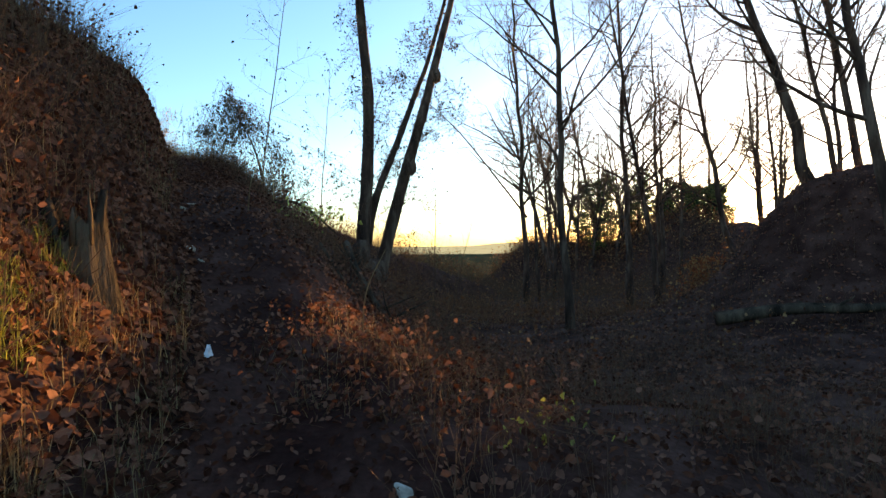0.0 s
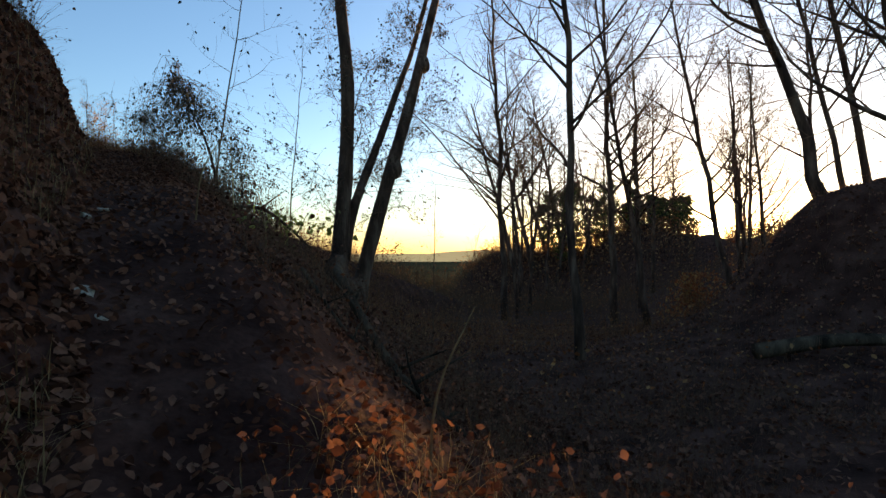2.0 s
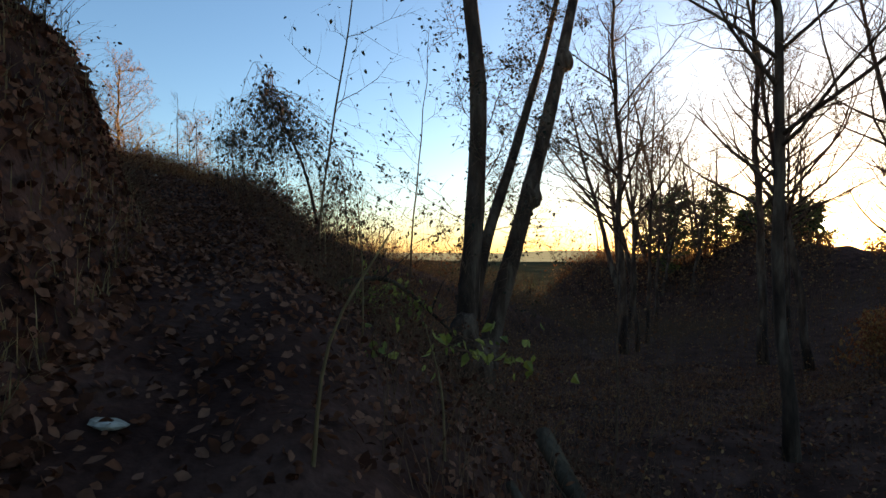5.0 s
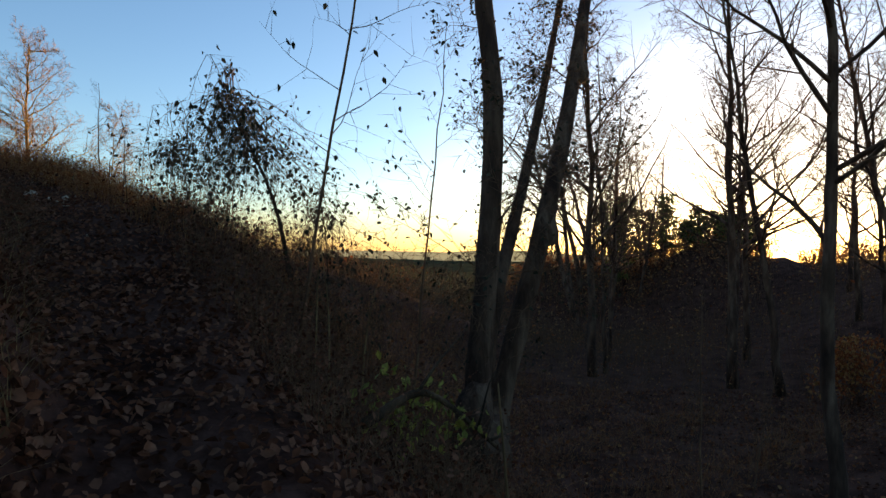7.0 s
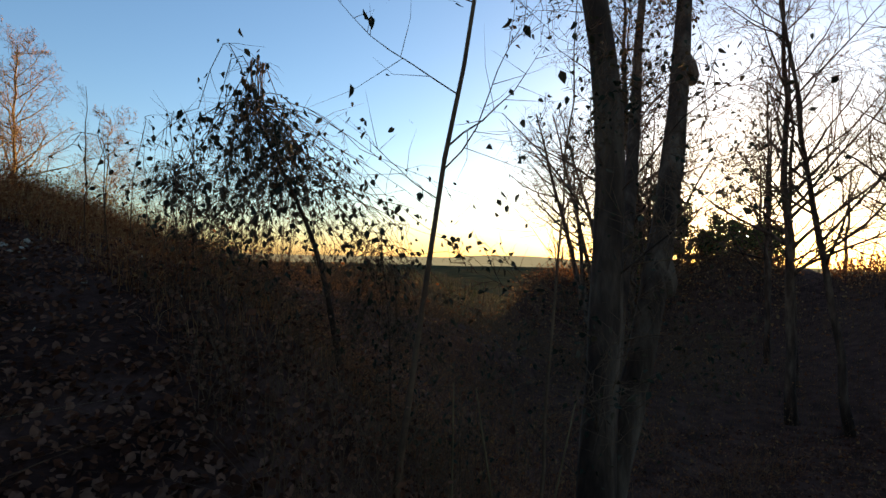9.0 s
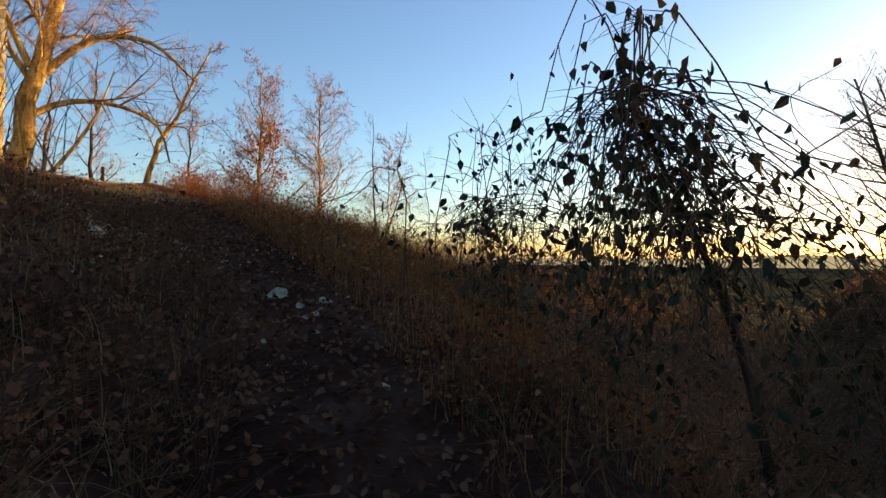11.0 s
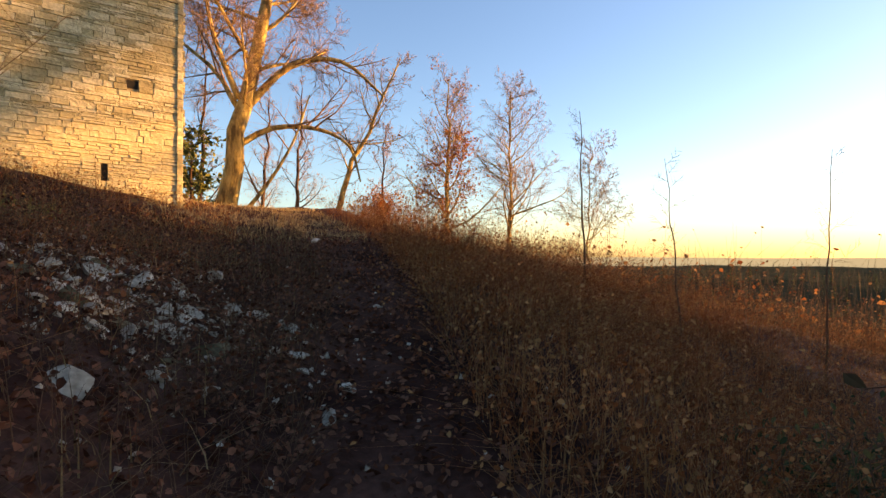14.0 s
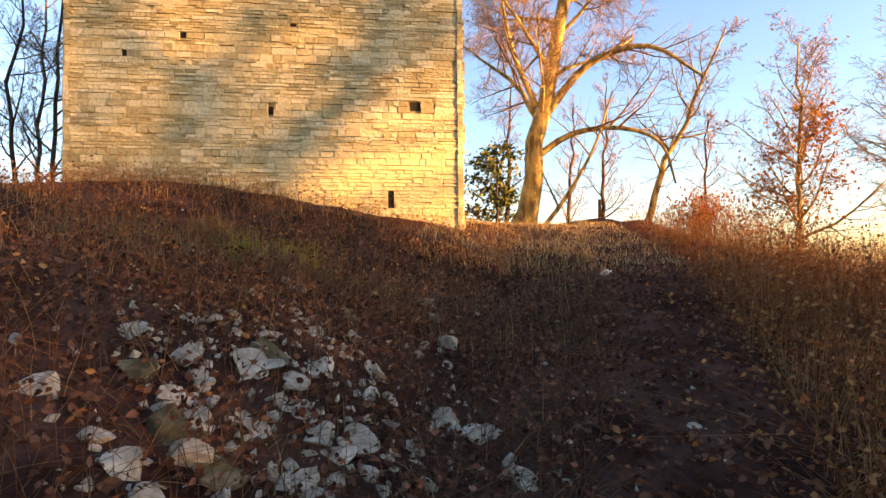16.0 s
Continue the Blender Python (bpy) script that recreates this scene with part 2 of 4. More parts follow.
def slope_normal(x, y):
    e = 0.06
    gx, gy = (height(x + e, y) - height(x - e, y)) / (2 * e), (height(x, y + e) - height(x, y - e)) / (2 * e)
    n = np.stack([-gx, -gy, np.ones(len(x))], 1)
    return n / np.linalg.norm(n, axis=1, keepdims=True)


def ground_z(x, y):
    return float(height(np.array([x]), np.array([y]))[0])


def mesh_object(name, verts, faces, mat, parent=None, label="", smooth_shade=True):
    me = bpy.data.meshes.new(name)
    me.from_pydata(verts, [], faces)
    me.update()
    for mt in (mat if isinstance(mat, (list, tuple)) else [mat]):
        me.materials.append(mt)
    if smooth_shade:
        me.polygons.foreach_set("use_smooth", [True] * len(me.polygons))
    ob = new(name, me)
    if parent:
        ob.parent = parent
    if label:
        tagged(ob, label)
    return ob


def part(name, bm, mat, parent, label=""):
    me = bpy.data.meshes.new(name)
    bm.to_mesh(me)
    bm.free()
    me.materials.append(mat)
    ob = new(name, me)
    ob.parent = parent
    return tagged(ob, label)


def build_ground():
    n = GRID_N
    verts = np.stack([GRID_X.ravel(), GRID_Y.ravel(), GRID_Z.ravel()], 1)
    i = np.arange((n - 1) * n).reshape(n - 1, n)[:, :-1].ravel()
    faces = np.stack([i, i + n, i + n + 1, i + 1], 1)
    ob = mesh_object("ground", verts.tolist(), faces.tolist(), [M_SOIL, M_MEADOW])
    mid = np.hypot(verts[faces].mean(1)[:, 0] + 3, verts[faces].mean(1)[:, 1] - 8)
    ob.data.polygons.foreach_set("material_index", (mid > 95).astype(np.int32))
    return tagged(ob, "dark leaf-strewn woodland soil with a trodden path", "ground", kind="structure")


build_ground()


# ---- trees ----
class Tubes:
    """Collects tapering tubes into one mesh."""

    def __init__(self):
        self.v, self.f = [], []

    def add(self, pts, radii, sides, cap=True):
        pts = [Vector(p) for p in pts]
        start = len(self.v)
        t = (pts[1] - pts[0]).normalized()
        a = t.orthogonal().normalized()
        for i, (p, r) in enumerate(zip(pts, radii)):
            if i:
                nt = (pts[min(i + 1, len(pts) - 1)] - pts[i - 1]).normalized()
                a = (a - nt * a.dot(nt)).normalized()
                t = nt
            b = t.cross(a)
            for k in range(sides):
                w = 2 * math.pi * k / sides
                self.v.append(p + (a * math.cos(w) + b * math.sin(w)) * r)
        for i in range(len(pts) - 1):
            for k in range(sides):
                k2 = (k + 1) % sides
                o = start + i * sides
                self.f.append((o + k, o + k2, o + sides + k2, o + sides + k))
        if cap:
            self.f.append(tuple(start + sides - 1 - k for k in range(sides)))
            self.f.append(tuple(start + (len(pts) - 1) * sides + k for k in range(sides)))

    def make(self, name, mat, parent=None, label=""):
        return mesh_object(name, self.v, self.f, mat, parent, label)


def wander(rng, start, way, length, steps, bend, lift):
    """Points of a branch that sways and bends upward."""
    pts, p, d = [Vector(start)], Vector(start), Vector(way).normalized()
    for _ in range(steps):
        d = (d + Vector((rng.uniform(-1, 1), rng.uniform(-1, 1), rng.uniform(-0.8, 0.8))) * bend + Vector((0, 0, lift))).normalized()
        p = p + d * (length / steps)
        pts.append(p.copy())
    return pts


def branches(rng, tubes, twigs, tips, pts, radii, count, reach, depth, span=(0.3, 1.0), lift=0.06, spread=0.9, least=0.006, top_depth=3, thick=0.016, fork=(11, 8)):
    """Grow side branches from a stem, and from those in turn."""
    n = len(pts) - 1
    for c in range(count):
        u = span[0] + (span[1] - span[0]) * (c + rng.random()) / count
        k = min(int(u * n), n - 1)
        f = u * n - k
        p = pts[k].lerp(pts[k + 1], f)
        r = radii[k] + (radii[k + 1] - radii[k]) * f
        t = (pts[k + 1] - pts[k]).normalized()
        side = t.orthogonal().normalized()
        side.rotate(Matrix.Rotation(rng.uniform(0, 6.283), 3, t))
        way = (t * rng.uniform(0.35, 0.9) + side * spread).normalized()
        ln = reach * (1.15 - 0.75 * (u - span[0]) / max(0.01, span[1] - span[0])) * rng.uniform(0.6, 1.2)
        br = max(least, min(r * 0.55, ln * thick))
        steps = 7 if depth == top_depth else 4 if depth > 1 else 2 if least < 0.006 else 1
        bp = wander(rng, p, way, ln, steps, 0.22, lift)
        brad = [br * (1 - 0.85 * i / steps) for i in range(steps + 1)]
        if depth == top_depth and br > 0.012:
            limb = Tubes()
            limb.add(bp, brad, 6)
            tubes.append(limb)
        else:
            twigs.add(bp, brad, 4 if br > 0.02 else 3, False)
        if depth > 1:
            branches(rng, tubes, twigs, tips, bp, brad, fork[0] if depth > 2 else fork[1], ln * (0.52 if depth > 2 else 0.6), depth - 1, (0.15, 1.0), lift, spread, least, top_depth, thick, fork)
        else:
            tips.extend(bp[1:])


def leaf_cloud(rng, name, places, size, mat, parent, label="", spread=0.12, hang=0.5):
    """Many small pointed leaves, each a folded blade of six corners."""
    v, f = [], []
    for p in places:
        c = Vector(p) + Vector((rng.gauss(0, spread), rng.gauss(0, spread), rng.gauss(0, spread)))
        s = size * rng.uniform(0.45, 1.25)
        w = Vector((rng.uniform(-1, 1), rng.uniform(-1, 1), rng.uniform(-1, 1) - hang)).normalized()
        q = w.orthogonal().normalized()
        q.rotate(Matrix.Rotation(rng.uniform(0, 6.28), 3, w))
        up = w.cross(q) * s * rng.uniform(0.02, 0.2)
        wide = rng.uniform(0.22, 0.36) * s
        o = len(v)
        v += [c, c + w * s * 0.3 + q * wide + up, c + w * s * 0.65 + q * wide * 0.7 + up, c + w * s, c + w * s * 0.65 - q * wide * 0.7 + up, c + w * s * 0.3 - q * wide + up]
        f += [(o, o + 1, o + 2, o + 3), (o, o + 3, o + 4, o + 5)]
    return mesh_object(name, v, f, mat, parent, label, False)


def bowed(knots, steps=14):
    """A smooth curve through a few knots."""
    k = [Vector(p) for p in knots]
    k = [k[0] * 2 - k[1], *k, k[-1] * 2 - k[-2]]
    out = []
    for i in range(1, len(k) - 2):
        a, b, c, d = k[i - 1:i + 3]
        n = max(3, steps // (len(k) - 3))
        for j in range(n):
            u = j / n
            out.append(0.5 * (2 * b + (c - a) * u + (2 * a - 5 * b + 4 * c - d) * u * u + (3 * b - a - 3 * c + d) * u ** 3))
    return [*out, k[-2]]


def stem_points(rng, base, top, steps, sway):
    b, t = Vector(base), Vector(top)
    pts = []
    for i in range(steps + 1):
        u = i / steps
        p = b.lerp(t, u)
        if 0 < i < steps:
            p += Vector((rng.gauss(0, sway), rng.gauss(0, sway), 0))
        pts.append(p)
    return pts


def tree(seed, place, top, radius, label, bark=None, twig_mat=None, count=16, reach=2.6, depth=3, span=(0.35, 1.0), sway=0.12, stems=(), leaf=None, arcs=(), lift=0.06, sink=0.3, group="", category="tree", least=0.006, spread=0.9, thick=0.015, fork=(11, 8)):
    """A tree from base to top (relative to the base); stems: further stems as (foot offset, top offset, radius)."""
    rng = random.Random(seed)
    x, y = place[:2]
    z = place[2] if len(place) > 2 else ground_z(x, y)
    root = tagged(new("tree"), label, category, group)
    root.location = (x, y, z)
    limbs, twigs, tips = [], Tubes(), []
    for j, (foot, head, r) in enumerate([((0, 0, 0), top, radius), *stems]):
        if isinstance(head, list):
            pts = bowed([Vector(foot) - Vector((0, 0, sink)), *head], 26)
            n = len(pts) - 1
            rad = [r * (1.0 - 0.75 * (i / n) ** 1.6) * (1 + 0.55 * math.exp(-i / 1.3) + 0.05 * math.sin(i * 2.3)) for i in range(n + 1)]
        else:
            pts = stem_points(rng, Vector(foot) - Vector((0, 0, sink)), head, 12, sway)
            rad = [r * (1.0 - 0.8 * (i / 12)) * (1.4 if i == 0 else 1.08 if i == 1 else 1.0) for i in range(13)]
        tr = Tubes()
        tr.add(pts, rad, 10 if r > 0.07 else 6)
        tr.make("trunk", bark or M_BARK, root)
        branches(rng, limbs, twigs, tips, pts, rad, count, reach, depth, span, lift, spread, least, depth, thick, fork)
    for arc, r in arcs:
        limb = Tubes()
        pts = bowed(arc)
        rad = [r * (1 - 0.75 * i / (len(pts) - 1)) for i in range(len(pts))]
        limb.add(pts, rad, 8)
        limbs.append(limb)
        branches(rng, limbs, twigs, tips, pts, rad, max(8, count // 2), reach * 0.55, min(depth - 1, 2), (0.25, 1.0), lift, spread, least, depth, thick, fork)
    for limb in limbs:
        limb.make("limb", bark or M_BARK, root)
    if twigs.f:
        tagged(twigs.make("crown", twig_mat or M_TWIG, root), kind="stuff")
    if leaf:
        share, size, mat = leaf
        tagged(leaf_cloud(rng, "leaves", [p for p in tips if rng.random() < share], size, mat, root, "", 0.03), kind="stuff")
    return root


# the leaning pair beside the path, with a third, thinner stem
TWIN = Vector((-1.85, 13.7, 0.15))
LEFT = [(-1.80, 13.82, 1.7), (-1.70, 13.93, 3.2), (-1.66, 14.06, 5.3), (-1.87, 14.4, 7.5), (-2.05, 14.9, 10.5), (-1.9, 15.6, 15.5), (-1.7, 16.0, 21)]
RIGHT = [(-1.38, 14.6, 1.0), (-0.81, 14.88, 3.2), (-0.24, 15.5, 5.3), (0.28, 16.3, 7.5), (0.95, 17.4, 10.5), (2.4, 19.0, 18)]
MIDDLE = [(-1.50, 14.25, 2.7), (-1.0, 15.13, 4.25), (-0.5, 16.1, 5.9), (-0.03, 17.1, 7.5), (0.9, 18.6, 11.5), (1.6, 19.6, 16)]
twin = tree(11, TWIN, [Vector(p) - TWIN for p in LEFT], 0.175, "two tall dark trunks and a thinner one from one root", count=24, reach=1.7, depth=3, span=(0.16, 0.9), sway=0.07, lift=-0.03,
            stems=[((0.28, 0.6, -0.2), [Vector(p) - TWIN for p in RIGHT], 0.18), ((0.1, 0.15, 1.6), [Vector(p) - TWIN for p in MIDDLE], 0.105)], leaf=(0.3, 0.07, M_BRAMBLE), least=0.0045, thick=0.0065)


def burl(place, r, label):
    """A knobbly swelling of the bark."""
    bm = bmesh.new()
    bmesh.ops.create_icosphere(bm, subdivisions=3, radius=r)
    for v in bm.verts:
        v.co *= 1 + 0.28 * noise.noise(v.co * 7) + 0.12 * noise.noise(v.co * 23)
        v.co.z *= 1.6
    part("burl", bm, M_BARK, twin, label).location = Vector(place) - TWIN


burl((-0.62, 14.98, 3.6), 0.17, "knobbly bark burl")
burl((0.12, 15.9, 6.4), 0.15, "knobbly bark burl")
burl((-1.85, 13.68, 1.15), 0.25, "swollen knobbly root stock")
burl((-1.75, 13.85, 0.55), 0.38, "swollen knobbly root stock")
burl((-1.5, 14.45, 0.6), 0.27, "swollen knobbly root stock")
# ivy creeping up the trunks
rng = random.Random(77)
ivy = []
for knots, low, high in ((LEFT, 1.6, 9.0), (RIGHT, 3.4, 7.5)):
    line = bowed(knots, 40)
    for _ in range(260 if knots is LEFT else 60):
        z = rng.uniform(low, high)
        k = min(range(len(line)), key=lambda i: abs(line[i].z - z))
        turn = rng.gauss(3.4, 0.8) if knots is LEFT else rng.uniform(0, 6.28)
        ivy.append(Vector((line[k].x + 0.17 * math.cos(turn), line[k].y + 0.17 * math.sin(turn), z)) - TWIN)
tagged(leaf_cloud(rng, "ivy_leaves", ivy, 0.065, M_BRAMBLE, twin, "dark ivy leaves clinging to the bark", 0.03, 0.6), kind="stuff")
WOOD = [  # x, y, lean per metre in x and y, tall, radius
    (4.97, 28.5, -0.04, 0.01, 18, 0.17), (5.7, 29.0, -0.045, 0.01, 14, 0.09), (3.6, 14.2, -0.043, 0.014, 15, 0.11), (9.8, 26.6, -0.03, 0.01, 17, 0.18),
    (10.7, 25.1, -0.14, 0.06, 17, 0.14), (12.65, 21.7, -0.16, 0.10, 14, 0.14), (12.3, 17.0, -0.22, 0.17, 14, 0.19), (14.1, 18.0, -0.14, 0.12, 14, 0.11),
    (14.5, 17.7, -0.10, 0.10, 14, 0.14), (10.9, 12.2, -0.11, 0.11, 13, 0.16), (17.5, 28.1, -0.06, 0.04, 13, 0.13), (17.1, 25.9, -0.06, 0.05, 12, 0.12),
    (7.4, 33.0, 0.02, 0, 13, 0.11), (13.2, 31.0, -0.03, 0, 15, 0.15), (8.0, 38.0, 0.03, 0, 13, 0.12), (15.5, 36.0, -0.02, 0, 15, 0.16), (20.5, 33.0, -0.05, 0, 14, 0.15),
    (24.0, 31.0, -0.06, 0, 15, 0.18), (19.0, 41.0, 0, 0, 15, 0.16), (26.0, 40.0, 0.02, 0, 15, 0.16), (12.0, 45.0, 0.02, 0, 16, 0.15), (22.0, 22.0, -0.08, 0.02, 14, 0.18),   (23.0, 60.0, 0, 0, 11, 0.2), (30.0, 58.0, 0, 0, 10, 0.2), (36.0, 55.0, 0.05, 0, 11, 0.2), (19.5, 63.0, 0, 0, 13, 0.2),
    (17.4, 59.5, 0.16, 0, 13, 0.17), (20.6, 57.6, -0.12, 0, 12, 0.16), (15.6, 62.8, 0.10, 0, 14, 0.2), (21.8, 61.5, -0.16, 0, 13, 0.17), (18.6, 55.0, 0.14, 0, 12, 0.15), (16.4, 56.5, 0.20, 0, 12, 0.16),
    (12.0, 51.4, -0.24, 0.15, 20, 0.30), (15.0, 59.8, -0.22, 0.14, 19, 0.28), (19.6, 63.4, -0.18, 0.10, 19, 0.28), (12.9, 56.3, -0.10, 0.06, 17, 0.26), (17.9, 64.7, -0.26, 0.16, 19, 0.26)]
for i, (x, y, lx, ly, h, r) in enumerate(WOOD):
    tree(30 + i, (x, y), (lx * h, ly * h, h), r, "tall bare forest tree with a thin dark trunk", count=21, fork=(10, 7) if y < 30 else (8, 5) if i < 26 else (6, 4), reach=(0.27 if i < 26 else 0.30) * h, depth=3, span=(0.3 if i < len(WOOD) - 5 else 0.45, 0.98), sway=0.05, group="bare trees of the hollow", lift=0.08, spread=0.85 if i < 26 else 0.95, least=0.013 if y > 45 else 0.0085 if y > 19 else 0.006, thick=0.016 if i < 26 else 0.03,
         arcs=[([(0, 0, 4.6), (-1.6, -0.4, 6.6), (-3.6, -0.8, 9.0), (-5.4, -1.2, 10.6)], 0.06)] if i == 0 else ())
# thin saplings beside the path
for i, (x, y, lx, ly, h, r, share) in enumerate([(-3.70, 11.55, 0.73, 0.12, 5.6, 0.018, 0.4), (-2.7, 12.6, 0.3, 0.2, 4.6, 0.018, 0.25), (-0.03, 11.5, 0.1, 0.3, 3.4, 0.018, 0), (0.2, 11.6, 0.7, 0.3, 2.8, 0.014, 0),
                                                 (-10.4, 20.6, -0.1, 0, 2.9, 0.022, 0), (-7.5, 21.5, 0.1, 0, 3.0, 0.018, 0), (-8.6, 19.5, -0.2, 0, 2.2, 0.014, 0), (-6.2, 20.5, 0.1, 0.1, 2.6, 0.014, 0)]):
    tree(80 + i, (x, y), (lx, ly, h), r, "thin leafless sapling with fine twigs" if not share else "thin sapling with a few withered leaves", M_TWIG, M_TWIG, count=16, reach=h * 0.2, depth=2, span=(0.25, 1), sway=0.01,
         leaf=(share, 0.07, M_BRAMBLE) if share else None, category="sapling", group="saplings beside the path", least=0.0025, sink=0.1, thick=0.0055)

# the crest: one old tree with an arching limb, and slimmer ones along the brow
tree(71, (-25.9, 22.05), (1.0, 2.6, 15), 0.40, "old tree with a thick pale trunk and arching limb", M_PALE, M_RTWIG, thick=0.018, least=0.008, count=14, reach=5.2, depth=4, fork=(13, 10), span=(0.25, 0.98), sway=0.06, spread=0.8,
     arcs=[([(0.15, 0.4, 2.9), (0.8, 1.7, 3.8), (1.6, 3.2, 3.9), (2.2, 4.3, 3.3), (2.4, 4.7, 1.9)], 0.13),
           ([(0.3, 0.8, 4.4), (1.2, 2.2, 6.2), (2.2, 3.9, 6.6), (3.0, 5.4, 5.4)], 0.17),
           ([(0.3, 0.6, 4.8), (0.0, -0.2, 7.0), (-0.2, -0.6, 9.5)], 0.13),
           ([(0.2, 0.3, -0.1), (0.8, 1.4, 1.5), (1.3, 2.3, 3.3), (1.5, 2.9, 5.2)], 0.10)])
tree(72, (-25.6, 26.6), (1.8, 2.6, 7.5), 0.15, "slender crooked tree with pale sunlit bark", M_PALE, M_RTWIG, least=0.009, thick=0.018, count=15, reach=2.6, depth=3, span=(0.3, 1), sway=0.1)
tree(73, (-21.2, 33.9), (0, 0, 12.7 - ground_z(-21.2, 33.9)), 0.11, "slender bare tree with pale reddish twigs", M_PALE, M_RTWIG, least=0.009, thick=0.018, count=32, reach=3.4, span=(0.2, 1), group="slender trees on the brow", sway=0.07, lift=0.10, spread=0.95)
tree(74, (-21.6, 29.75), (0.1, 0.1, 12.2 - ground_z(-21.6, 29.75)), 0.11, "slender tree with red-brown leaves still on it", M_PALE, M_RTWIG, least=0.009, thick=0.018, count=26, reach=2.9, span=(0.12, 1), sway=0.06, leaf=(0.12, 0.11, M_RED), lift=0.08, spread=0.95)
tree(76, (-20.9, 28.7), (0.3, 0.5, 4.6), 0.05, "low beech still full of red-brown leaves", M_PALE, M_RTWIG, least=0.007, thick=0.016, count=26, reach=2.0, depth=3, span=(0.08, 1), sway=0.06, leaf=(0.85, 0.13, M_RED), lift=0.04, spread=1.0, fork=(9, 6))
tree(75, (-17.0, 33.5), (0, 0.1, 9.6 - ground_z(-17.0, 33.5)), 0.05, "slender bare tree with pale reddish twigs", M_PALE, M_RTWIG, count=26, reach=2.2, span=(0.2, 1), group="slender trees on the brow", sway=0.06, least=0.008, thick=0.018)
for i, (x, y, h, r) in enumerate([(-34.5, 25, 9, 0.16), (-31, 28.5, 7.5, 0.12), (-37, 30, 9, 0.15), (-29.5, 33, 7, 0.1), (-23.6, 7.5, 9, 0.06), (-26.7, 7.2, 10, 0.08), (-25.5, 4.2, 9, 0.06), (-30.0, 5.5, 10, 0.09), (-22.5, 3.0, 7, 0.05)]):
    tree(90 + i, (x, y), (0.02 * h, 0.3, h), r, "bare tree behind the ruined tower", M_BARK, M_RTWIG, count=17, reach=0.25 * h, depth=3, span=(0.15, 1), sway=0.07, group="bare trees behind the tower", lift=0.12, least=0.009, thick=0.02)


# ---- scatter ----
def scatter(rs, count, s_span, d_span, bias=1.0):
    """Random spots beside the path: run along it and distance from it."""
    s = rs.uniform(*s_span, count)
    u = rs.uniform(0, 1, count) ** bias
    d = d_span[0] + (d_span[1] - d_span[0]) * u
    k = np.clip(np.searchsorted(SEG - S0, s) - 1, 0, len(LINE) - 2)
    a, b = LINE[k], LINE[k + 1]
    f = ((s - (SEG[k] - S0)) / (SEG[k + 1] - SEG[k]))[:, None]
    w = (b - a)[:, :2]
    w = w / np.linalg.norm(w, axis=1, keepdims=True)
    p = a[:, :2] + (b - a)[:, :2] * f + np.stack([-w[:, 1], w[:, 0]], 1) * d[:, None]
    return p[:, 0], p[:, 1]


def disc(rs, count, cx, cy, r):
    a, q = rs.uniform(0, 6.283, count), r * np.sqrt(rs.uniform(0, 1, count))
    return cx + q * np.cos(a), cy + q * np.sin(a)


def bulk(name, verts, faces, mat, label, category, parent=None):
    me = bpy.data.meshes.new(name)
    me.vertices.add(len(verts))
    me.vertices.foreach_set("co", np.asarray(verts, np.float32).ravel())
    n, w = faces.shape
    me.loops.add(n * w)
    me.loops.foreach_set("vertex_index", faces.astype(np.int32).ravel())
    me.polygons.add(n)
    me.polygons.foreach_set("loop_start", np.arange(0, n * w, w, dtype=np.int32))
    me.update(calc_edges=True)
    me.validate()
    me.materials.append(mat)
    ob = new(name, me)
    if parent:
        ob.parent = parent
    return tagged(ob, label, category, kind="stuff")


def leaves_at(rs, c, size, tilt, normal=None):
    """Curled leaf blades round the points c: six corners, four triangles each."""
    n = len(c)
    s = (size * rs.uniform(0.5, 1.35, n))[:, None]
    a = rs.uniform(0, 6.283, n)
    up = np.stack([rs.normal(0, tilt, n), rs.normal(0, tilt, n), np.ones(n)], 1)
    if normal is not None:
        up[:, 2] = 0
        up = up + normal
    up /= np.linalg.norm(up, axis=1, keepdims=True)
    w = np.stack([np.cos(a), np.sin(a), 0.01 * np.ones(n)], 1)
    w -= up * (w * up).sum(1, keepdims=True)
    w /= np.linalg.norm(w, axis=1, keepdims=True)
    q = np.cross(up, w)
    curl = rs.uniform(-0.1, 0.35, n)[:, None]
    wide = rs.uniform(0.25, 0.42, n)[:, None]
    v = np.stack([c - w * s * 0.5, c - w * s * 0.1 + q * s * wide + up * s * curl, c + w * s * 0.28 + q * s * wide * 0.7 + up * s * curl * 0.9,
                  c + w * s * 0.55 + up * s * curl * 0.6, c + w * s * 0.28 - q * s * wide * 0.7 + up * s * curl * 0.9, c - w * s * 0.1 - q * s * wide + up * s * curl], 1)
    o = (np.arange(n) * 6)[:, None]
    f = np.concatenate([o + np.array([[0, 1, 2]]), o + np.array([[0, 2, 3]]), o + np.array([[0, 3, 4]]), o + np.array([[0, 4, 5]])], 0)
    return v.reshape(-1, 3), f


def litter(name, rs, x, y, size, mat, label, category="fallen leaves", lift=0.012, tilt=0.5):
    nrm = slope_normal(x, y)
    c = np.stack([x, y, height(x, y)], 1) + nrm * (lift + rs.uniform(0, 0.02, len(x)))[:, None]
    v, f = leaves_at(rs, c, size, tilt, nrm)
    return bulk(name, v, f, mat, label, category)


